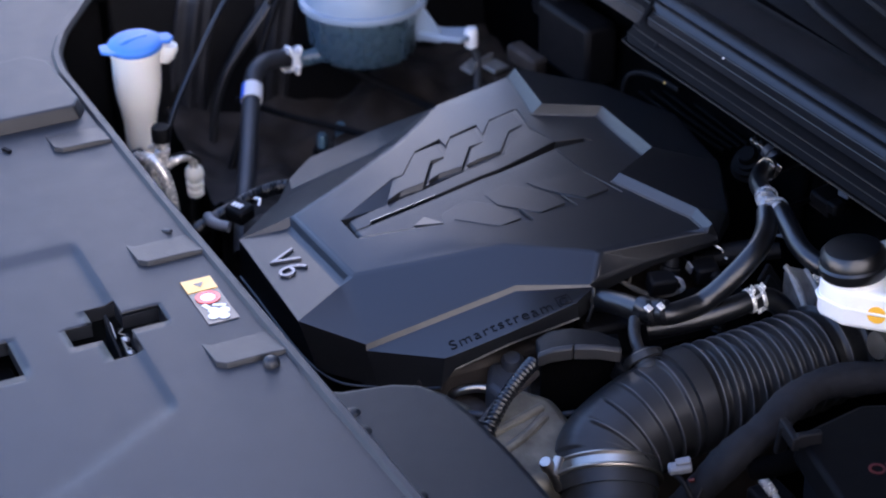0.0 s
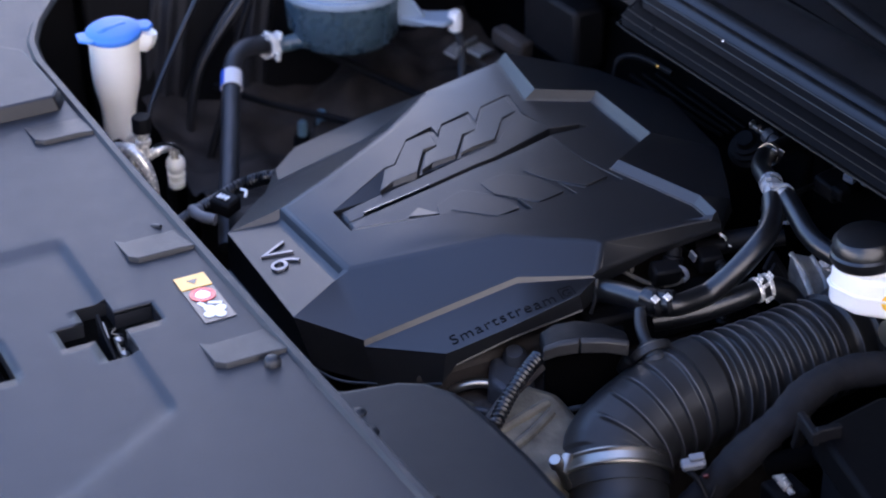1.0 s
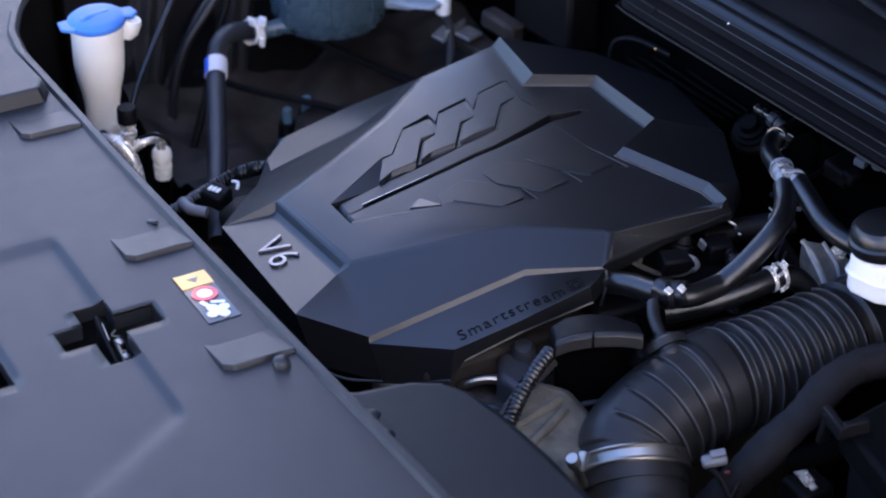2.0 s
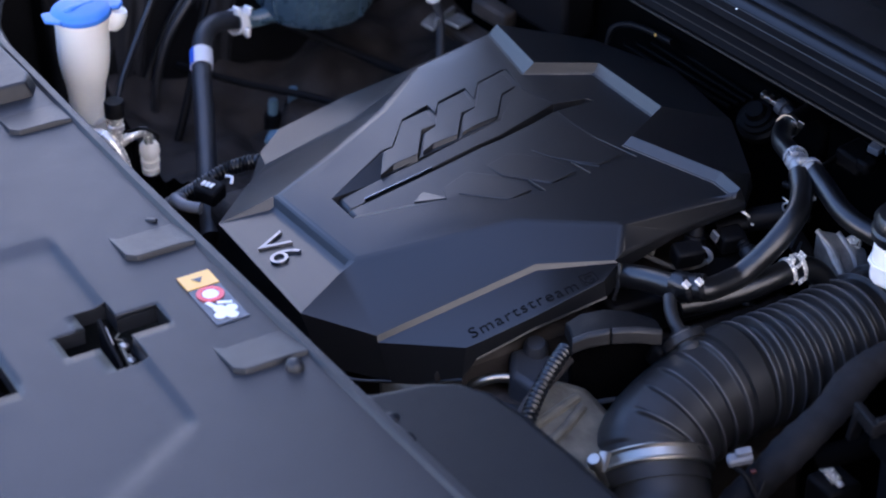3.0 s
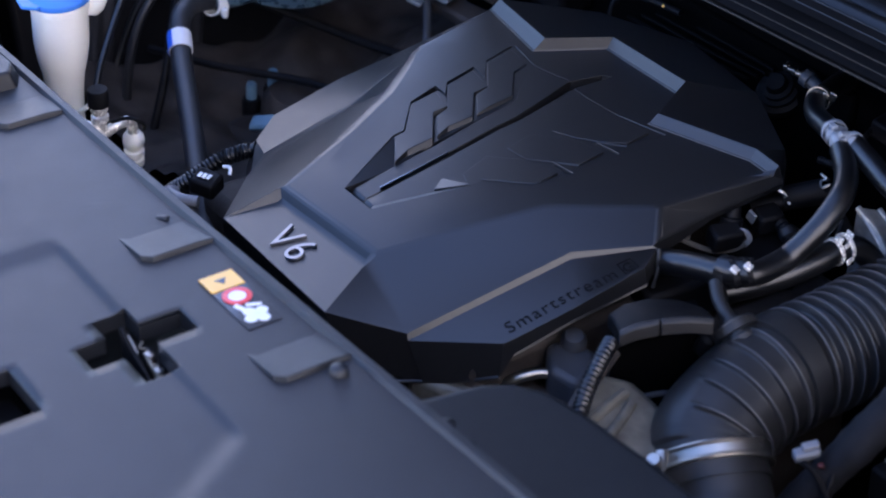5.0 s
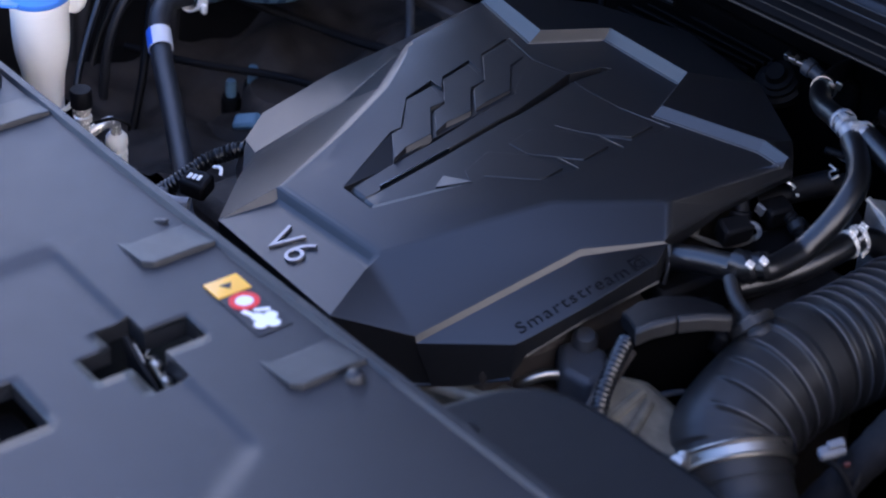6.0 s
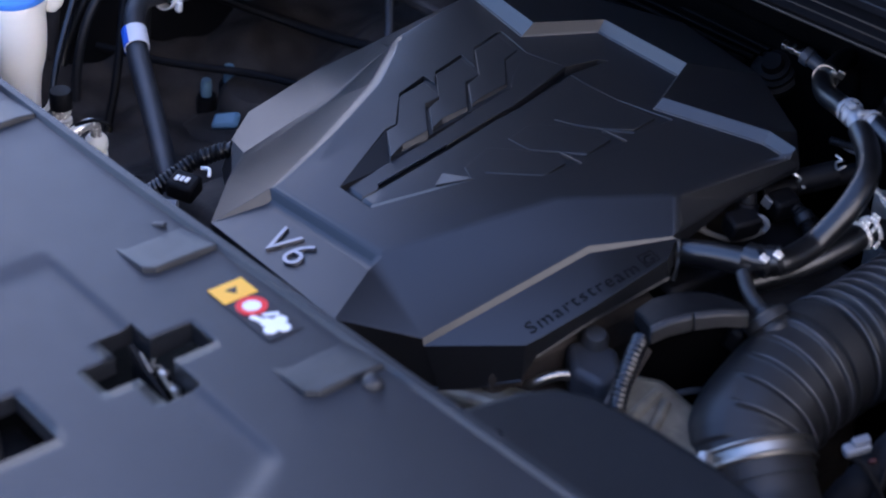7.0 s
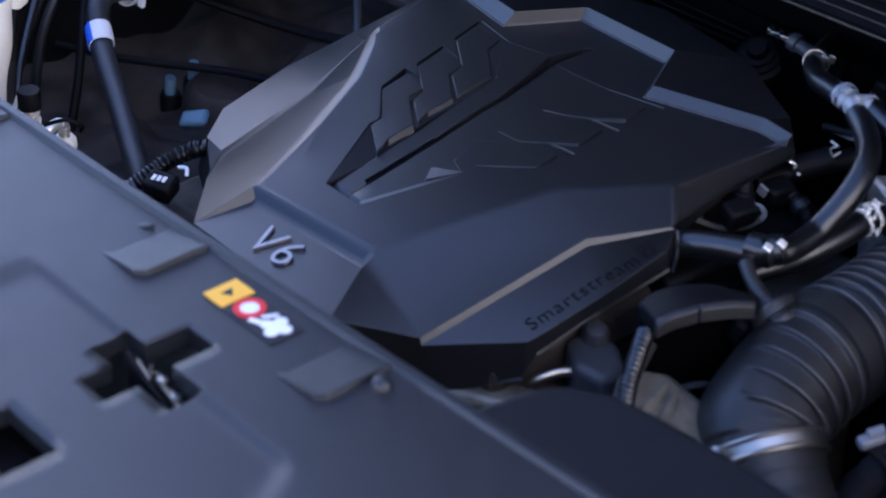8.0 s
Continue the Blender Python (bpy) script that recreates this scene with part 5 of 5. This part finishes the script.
part("loop", hose([(-0.388, 0.050, -0.090), (-0.372, 0.060, -0.082), (-0.366, 0.070, -0.088), (-0.374, 0.074, -0.098)], 0.0018, 8), M_DARK, ac)
part("clip", box((-0.430, 0.030, -0.106), (0.026, 0.014, 0.008), (0, 0, 15)), M_DARK, ac, bevel=0.002)

cables = thing("release_cable", "thin black bonnet release cable along the apron", "cable")
part("cable", hose([(-0.60, 0.26, 0.06), (-0.54, 0.17, 0.0), (-0.505, 0.115, -0.055), (-0.470, 0.075, -0.095), (-0.45, 0.06, -0.13)], 0.0030, 12), M_RUBBER, cables)
vac = thing("vent_tube", "slim black vent tube beside the coolant tank", "tube")
part("tube", hose([(-0.640, 0.290, -0.005), (-0.640, 0.258, -0.050), (-0.640, 0.210, -0.110), (-0.640, 0.175, -0.170), (-0.62, 0.145, -0.24), (-0.60, 0.13, -0.32)], 0.0048, 12), M_RUBBER, vac)
rib_tube = thing("drain_tube", "slim black drain tube standing by the apron", "tube")
part("tube", hose([(-0.64, 0.28, -0.02), (-0.60, 0.225, -0.10), (-0.56, 0.185, -0.165), (-0.54, 0.150, -0.235), (-0.53, 0.12, -0.32)], 0.0042, 12), M_DARK, rib_tube)

# ---------------------------------------------------------------- coolant tank and its hose
tank = thing("coolant_tank", "round clouded blue-green coolant tank with pale seam", "reservoir")
TC = (-0.554, 0.334, -0.104)
part("bowl", lathe([(0.0, 0.002), (0.040, 0.0), (0.054, 0.004), (0.0605, 0.016), (0.0640, 0.050), (0.0655, 0.064)], TC, (0, 0, 1), 56), M_TANK, tank)
part("seam", lathe([(0.0655, 0.062), (0.0715, 0.063), (0.0725, 0.066), (0.0715, 0.070), (0.066, 0.071)], TC, (0, 0, 1), 56), M_RIM, tank, "pale moulded seam")
part("dome", lathe([(0.0660, 0.070), (0.0640, 0.090), (0.055, 0.108), (0.036, 0.118), (0.022, 0.120), (0.022, 0.136), (0.0, 0.136)], TC, (0, 0, 1), 56), M_RIM, tank)
for k in range(8):
    a = 2 * math.pi * k / 8 + 0.35
    part("rib", hose([(TC[0] + 0.0610 * math.cos(a), TC[1] + 0.0610 * math.sin(a), TC[2] + 0.012), (TC[0] + 0.0650 * math.cos(a), TC[1] + 0.0650 * math.sin(a), TC[2] + 0.062)], 0.0013, 8), M_TANK, tank)
part("bracket", prism([(-0.500, 0.375), (-0.478, 0.392), (-0.462, 0.410), (-0.470, 0.432), (-0.490, 0.432), (-0.500, 0.412), (-0.520, 0.392)], -0.073, -0.066), M_RIM, tank, "pale mounting ear", bevel=0.003)
part("bracket_web", prism([(-0.506, 0.374), (-0.484, 0.396), (-0.489, 0.401), (-0.512, 0.380)], -0.078, lambda x, y: -0.066 + 1.9 * max(0, 0.398 - y)), M_RIM, tank, bevel=0.002)
bolt = part("mount_bolt", lathe([(0, 0.010), (0.006, 0.0095), (0.008, 0.006), (0.008, -0.012), (0.006, -0.014), (0, -0.014)], (-0.473, 0.428, -0.070), (0, 0, 1), 20), M_LABEL_W, tank, "white bolt cover")
part("spout", hose([(-0.548, 0.285, -0.092), (-0.556, 0.262, -0.096), (-0.558, 0.245, -0.094)], 0.009, 16), M_TANK, tank)

tank_hose = thing("tank_hose", "black coolant hose with white and blue painted band", "hose")
hp = [(-0.568, 0.258, -0.100), (-0.562, 0.236, -0.094), (-0.548, 0.212, -0.087), (-0.530, 0.193, -0.089), (-0.512, 0.182, -0.1035), (-0.479, 0.1665, -0.1130), (-0.428, 0.1450, -0.1235), (-0.380, 0.1240, -0.1340), (-0.335, 0.1040, -0.1440), (-0.29, 0.085, -0.165)]
part("tube", hose(hp, 0.0100, 22), M_HOSE, tank_hose)
ba = Vector((0.030, -0.0140, -0.0130)).normalized()
bc = Vector((-0.5110, 0.1815, -0.1030))
ring_band("white_band", tuple(bc), tuple(ba), 0.0104, 0.021, 0.0011, tank_hose, M_BAND, "white painted band")


def band_patch(centre, axis, facing, r, width, spread):
    """A curved patch that wraps part of a tube, on the side that faces the given way."""
    axis = Vector(axis).normalized()
    out = (Vector(facing) - axis * Vector(facing).dot(axis)).normalized()
    side = axis.cross(out)
    bm = bmesh.new()
    rows = []
    for k in range(15):
        a = math.radians(spread) * (k / 7 - 1)
        d = out * math.cos(a) + side * math.sin(a)
        rows.append([bm.verts.new(Vector(centre) + d * rr + axis * w) for rr, w in ((r, -width / 2), (r + 0.0006, -width / 2), (r + 0.0006, width / 2), (r, width / 2))])
    for p, q in zip(rows, rows[1:]):
        for i in range(4):
            bm.faces.new((p[i], p[(i + 1) % 4], q[(i + 1) % 4], q[i]))
    bm.faces.new(rows[0][::-1])
    bm.faces.new(rows[-1])
    return bm


part("blue_stripe", band_patch(bc, ba, (-0.62, -0.80, -0.10), 0.0115, 0.0205, 62), M_BAND_BLUE, tank_hose, "blue painted stripe")
ring_band("spring_clamp", (-0.560, 0.246, -0.0965), (-0.3, 0.93, -0.2), 0.0122, 0.014, 0.0014, tank_hose, M_LABEL_W, "pale spring clamp")
for c, s, r in (((-0.548, 0.240, -0.079), (0.010, 0.0035, 0.011), (10, 0, 20)), ((-0.548, 0.252, -0.081), (0.010, 0.0035, 0.010), (-10, 0, 20)), ((-0.546, 0.249, -0.104), (0.007, 0.005, 0.011), (0, 10, 10))):
    part("clamp_ear", box(c, s, r), M_LABEL_W, tank_hose, bevel=0.0015)

# ---------------------------------------------------------------- ignition coil plug by the cover's front corner
coil = thing("coil_plug", "black ignition plug with corrugated lead", "connector")
part("housing", box((-0.264, 0.076, -0.100), (0.024, 0.021, 0.016), (8, 6, 28)), M_DARK, coil, bevel=0.003)
part("marking", merged(*[box((-0.2660 + 0.0040 * k, 0.0715 + 0.0021 * k, -0.0908), (0.0028, 0.006, 0.0010), (8, 6, 28)) for k in range(3)]), M_LABEL_W, coil, "pale marking bars")
part("clip", hose([(-0.262, 0.092, -0.088), (-0.254, 0.094, -0.086), (-0.250, 0.091, -0.090)], 0.0016, 8, 0.002), M_LABEL_W, coil)
cp = resample(smooth_path([(-0.335, 0.055, -0.150), (-0.311, 0.078, -0.124), (-0.304, 0.096, -0.112), (-0.300, 0.112, -0.105), (-0.286, 0.134, -0.097), (-0.274, 0.140, -0.104), (-0.268, 0.132, -0.118)]), 0.0008)[0]
part("corrugated_lead", sweep(cp, lambda s: 0.0068 + 0.0008 * math.sin(s * 2 * math.pi / 0.0038), 16), M_RUBBER, coil, angle=60)
part("collar", hose([(-0.290, 0.058, -0.115), (-0.281, 0.049, -0.108), (-0.262, 0.050, -0.106), (-0.250, 0.060, -0.106)], 0.0055, 12), M_GREY, coil, "grey collar")

# ---------------------------------------------------------------- gearbox side, dark castings
gearbox = thing("gearbox", "dark oily gearbox housing with cables and blue plugs", "gearbox")
bm = merged(box((-0.46, 0.34, -0.36), (0.30, 0.34, 0.26), (0, 0, 8)), box((-0.42, 0.40, -0.22), (0.16, 0.18, 0.08), (10, 12, 20)), box((-0.50, 0.28, -0.245), (0.12, 0.10, 0.06), (0, -8, 15)))
part("case", bm, M_CASTDARK, gearbox, bevel=0.02, segments=3)
for k, (px, py) in enumerate(((-0.50, 0.30), (-0.44, 0.36), (-0.40, 0.30))):
    part("cover_plate", lathe([(0, 0.02), (0.030, 0.018), (0.036, 0.010), (0.038, -0.02), (0, -0.02)], (px, py, -0.205 - 0.01 * k), (0.1, 0.1, 1), 28), M_CASTDARK, gearbox)
part("cable", hose([(-0.62, 0.20, -0.16), (-0.56, 0.24, -0.165), (-0.49, 0.30, -0.170), (-0.42, 0.33, -0.17), (-0.36, 0.36, -0.18)], 0.004, 10), M_DARK, gearbox)
part("cable", hose([(-0.60, 0.30, -0.12), (-0.54, 0.36, -0.15), (-0.47, 0.40, -0.16), (-0.38, 0.44, -0.15)], 0.005, 10), M_DARK, gearbox)
for px, py, pz in ((-0.546, 0.273, -0.206), (-0.531, 0.290, -0.190)):
    part("blue_plug", lathe([(0, 0.012), (0.0045, 0.0115), (0.0055, 0.008), (0.0055, -0.006), (0, -0.006)], (px, py, pz + 0.006), (0.1, 0, 1), 18), M_BLUECONN, gearbox, "pale blue plug")
    part("plug_base", lathe([(0, 0.0), (0.009, 0.0), (0.010, -0.004), (0.010, -0.035), (0, -0.035)], (px, py, pz), (0.1, 0, 1), 18), M_DARK, gearbox)
part("bright_plate", box((-0.441, 0.228, -0.172), (0.027, 0.018, 0.008), (22, -14, 34)), M_BLUECONN, gearbox, "pale blue-grey plate", bevel=0.004)
liner = thing("wing_liner", "streaked dark plastic wheel arch liner inside the wing", "car trim")
bm = bmesh.new()
rows = []
for i in range(41):
    v = i / 40
    y = 0.105 + 0.15 * v
    row = []
    for j in range(25):
        w = j / 24
        z = -0.40 + 0.37 * w
        row.append(bm.verts.new((-0.632 + 0.010 * math.sin(v * 9.0) + 0.0028 * math.sin(v * 47.0 + w) - 0.02 * w, y + 0.045 * w * w, z)))
    rows.append(row)
for r, s in zip(rows, rows[1:]):
    for j in range(24):
        bm.faces.new((r[j], r[j + 1], s[j + 1], s[j]))
mod = part("panel", bm, M_LINER, liner, angle=70, sheet=True).modifiers.new("thickness", "SOLIDIFY")
mod.thickness = 0.002
part("pipe", hose([(-0.600, 0.240, -0.045), (-0.600, 0.2301, -0.0577), (-0.600, 0.2084, -0.0833), (-0.600, 0.1841, -0.1151), (-0.600, 0.1701, -0.1497), (-0.600, 0.1616, -0.1967), (-0.602, 0.158, -0.27), (-0.605, 0.155, -0.34)], 0.0045, 12), M_HOSE, liner, "thin grey pipe")

strut = thing("strut_mount", "dark strut mount and brackets beside the tank", "bracket")
bm = bmesh.new()
bmesh.ops.create_grid(bm, x_segments=60, y_segments=60, size=0.5)
for v in bm.verts:
    x, y = -0.50 + v.co.x * 0.36, 0.34 + v.co.y * 0.44
    bump = noise.noise(Vector((x * 11, y * 11, 2.0))) * 0.030 + noise.noise(Vector((x * 34, y * 30, 5.0))) * 0.010
    hollow = 0.05 * math.exp(-((x + 0.50) ** 2 + (y - 0.25) ** 2) / 0.006)
    v.co = Vector((x, y, -0.190 + bump - hollow + 0.10 * max(0, -0.55 - x) + 0.06 * max(0, y - 0.42)))
part("housing_top", bm, M_CASTDARK, strut, angle=70, sheet=True)
part("arm", merged(box((-0.455, 0.462, -0.124), (0.10, 0.03, 0.014), (0, 6, 12)), box((-0.42, 0.470, -0.085), (0.05, 0.02, 0.02), (0, 6, 12))), M_CASTDARK, strut, bevel=0.004)
part("bracket_plate", merged(box((-0.478, 0.430, -0.110), (0.016, 0.022, 0.004), (8, 14, 30)), box((-0.462, 0.452, -0.108), (0.020, 0.026, 0.004), (-6, 10, 24)), box((-0.470, 0.440, -0.103), (0.004, 0.036, 0.010), (0, 10, 28))), M_OUTLET, strut, "pale metal bracket", bevel=0.001)
part("cable", hose([(-0.470, 0.428, -0.080), (-0.466, 0.432, -0.10), (-0.455, 0.425, -0.14), (-0.44, 0.41, -0.17)], 0.0045, 10), M_SENSOR, strut)
part("box", merged(box((-0.37, 0.505, -0.05), (0.10, 0.04, 0.07), (0, 0, 4)), box((-0.43, 0.515, -0.02), (0.06, 0.04, 0.06))), M_DARK, strut, bevel=0.006)

# ---------------------------------------------------------------- cowl, seal and bulkhead
cowl = thing("cowl_panel", "black cowl panel with rubber bonnet seal below the windscreen", "cowl")


def extrude_profile(profile, x_list, shift):
    """A y-z profile carried along x, moved by shift(x) -> (dy, dz)."""
    bm = bmesh.new()
    rows = []
    for x in x_list:
        dy, dz = shift(x)
        rows.append([bm.verts.new((x, y + dy, z + dz)) for y, z in profile])
    for a, b in zip(rows, rows[1:]):
        for i in range(len(profile) - 1):
            bm.faces.new((a[i], a[i + 1], b[i + 1], b[i]))
    return bm


XL = [-0.74 + 0.02 * i for i in range(75)]


def cowl_shift(x):
    back = 0.030 * (1 - ease(x, -0.185, -0.150))
    return back, 0.04 * x + 0.012 * (1 - ease(x, -0.185, -0.150))


def arc_shift(x):
    return 0.0, 0.04 * x


lip = [(0.545, 0.030), (0.470, 0.048), (0.4435, 0.052), (0.4405, 0.054), (0.4400, 0.0585), (0.4425, 0.0600), (0.456, 0.0700), (0.462, 0.0705)]
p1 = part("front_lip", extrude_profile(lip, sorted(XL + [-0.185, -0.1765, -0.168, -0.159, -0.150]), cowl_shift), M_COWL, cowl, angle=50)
ledge = [(0.456, 0.0690), (0.466, 0.0715), (0.474, 0.0745), (0.480, 0.0750), (0.482, 0.0790), (0.4865, 0.0815), (0.491, 0.0800), (0.494, 0.0765), (0.4975, 0.0785), (0.502, 0.0835), (0.507, 0.0825), (0.511, 0.078), (0.520, 0.077)]
part("lip_bead", hose([(x, 0.4403 + cowl_shift(x)[0], 0.0545 + cowl_shift(x)[1]) for x in [-0.70, -0.4, -0.19, -0.175, -0.160, -0.148, 0.0, 0.3, 0.7]], 0.0012, 6, 0.01), M_SEAL, cowl)
for by, bz, br in ((0.4455, 0.0622, 0.0006), (0.4520, 0.0670, 0.0008), (0.4690, 0.0730, 0.0008), (0.4780, 0.0752, 0.0007)):
    part("moulded_rib", hose([(x, by + (cowl_shift(x)[0] if by < 0.46 else 0), bz + (cowl_shift(x)[1] if by < 0.46 else arc_shift(x)[1])) for x in [-0.70, -0.4, -0.19, -0.175, -0.160, -0.148, 0.0, 0.3, 0.7]], br, 6, 0.01), M_SEAL, cowl)
part("bonnet_seal", extrude_profile(ledge, XL, arc_shift), M_SEAL, cowl, "ribbed black rubber seal", angle=70)
top_prof = [(0.517, 0.0765), (0.530, 0.079), (0.560, 0.0815), (0.572, 0.0800), (0.578, 0.074), (0.584, 0.062), (0.66, 0.050), (0.760, 0.075), (0.85, 0.12)]
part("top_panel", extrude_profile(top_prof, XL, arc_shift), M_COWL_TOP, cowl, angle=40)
for hx, hy in ((-0.112, 0.447), (0.175, 0.449), (0.03, 0.449)):
    part("clip_hole", lathe([(0.0, 0.0008), (0.0022, 0.0009), (0.0036, 0.0004), (0.0040, -0.001)], (hx, hy + 0.003, 0.0655 + 0.04 * hx), (0, -0.6, 0.8), 16), M_COWL, cowl)
part("bright_dot", lathe([(0, 0.0012), (0.0009, 0.001), (0.0012, 0.0)], (-0.034, 0.4745, 0.0745), (0, -0.2, 1), 10), M_LABEL_W, cowl)
wiper = thing("wiper_arm", "black wiper arm lying in the cowl below the glass", "wiper")
part("arm", hose([(-0.30, 0.66, 0.085), (-0.10, 0.612, 0.084), (-0.01, 0.598, 0.084), (0.08, 0.588, 0.086), (0.20, 0.58, 0.09), (0.40, 0.59, 0.10)], 0.0085, 12, squash=0.7), M_DARK, wiper)
part("blade", hose([(-0.25, 0.68, 0.09), (0.0, 0.64, 0.092), (0.25, 0.62, 0.10), (0.5, 0.63, 0.12)], 0.006, 8), M_DARK, wiper)

bulkhead = thing("bulkhead_pad", "black ribbed heat pad on the bulkhead", "insulation")
part("pad", box((-0.16, 0.535, -0.09), (0.36, 0.012, 0.12), (-10, 0, 0)), M_FELT_GAP, bulkhead, bevel=0.004)
for k in range(4):
    part("rib", hose([(-0.252 + 0.010 * k, 0.515 + 0.009 * k, -0.062 + 0.003 * k), (-0.165 + 0.008 * k, 0.510 + 0.008 * k, -0.055 + 0.003 * k), (-0.078 + 0.004 * k, 0.510 + 0.006 * k, -0.050 + 0.003 * k)], 0.0018, 8), M_COWL, bulkhead)
for px, py in ((-0.151, 0.492), (-0.195, 0.486)):
    part("stud", lathe([(0, 0.006), (0.006, 0.005), (0.009, 0.0), (0.009, -0.01)], (px, py, -0.052), (0, -0.3, 1), 18), M_DARK, bulkhead)
part("loop_wire", hose([(-0.262, 0.500, -0.09), (-0.262, 0.505, -0.050), (-0.250, 0.515, -0.040), (-0.225, 0.520, -0.036), (-0.19, 0.525, -0.036)], 0.0030, 10), M_DARK, bulkhead)
part("yellow_tag", lathe([(0, 0.0014), (0.0013, 0.0014), (0.0013, 0), (0, 0)], (-0.205, 0.517, -0.033), (0.3, -0.6, 0.6), 14), M_YELLOW, bulkhead)
grommet = thing("grommet", "black ribbed rubber grommet with pale plug on the bulkhead", "grommet")
part("boot", lathe([(0, 0.016), (0.008, 0.016), (0.010, 0.010), (0.014, 0.009), (0.014, 0.005), (0.018, 0.004), (0.018, 0.0), (0.022, -0.002), (0.022, -0.010)], (-0.060, 0.530, -0.058), (0.2, -0.55, 0.8), 28), M_DARK, grommet)
part("comb_bar", box((-0.033, 0.5205, -0.0260), (0.024, 0.004, 0.004), (0, 8, 12)), M_STEEL, grommet, "bare metal comb bracket", bevel=0.0008)
for k in range(3):
    part("comb_finger", box((-0.042 + 0.0080 * k, 0.5185 + 0.0018 * k, -0.0235 - 0.0012 * k), (0.0035, 0.006, 0.006), (15, 8, 12)), M_STEEL, grommet, bevel=0.0006)
part("plug", lathe([(0, 0.013), (0.0045, 0.012), (0.0062, 0.009), (0.0062, -0.004), (0.0078, -0.005), (0.0078, -0.012), (0, -0.013)], (-0.012, 0.5235, -0.0290), (0.9, 0.1, -0.25), 18), M_SENSOR, grommet, "dull grey plug")
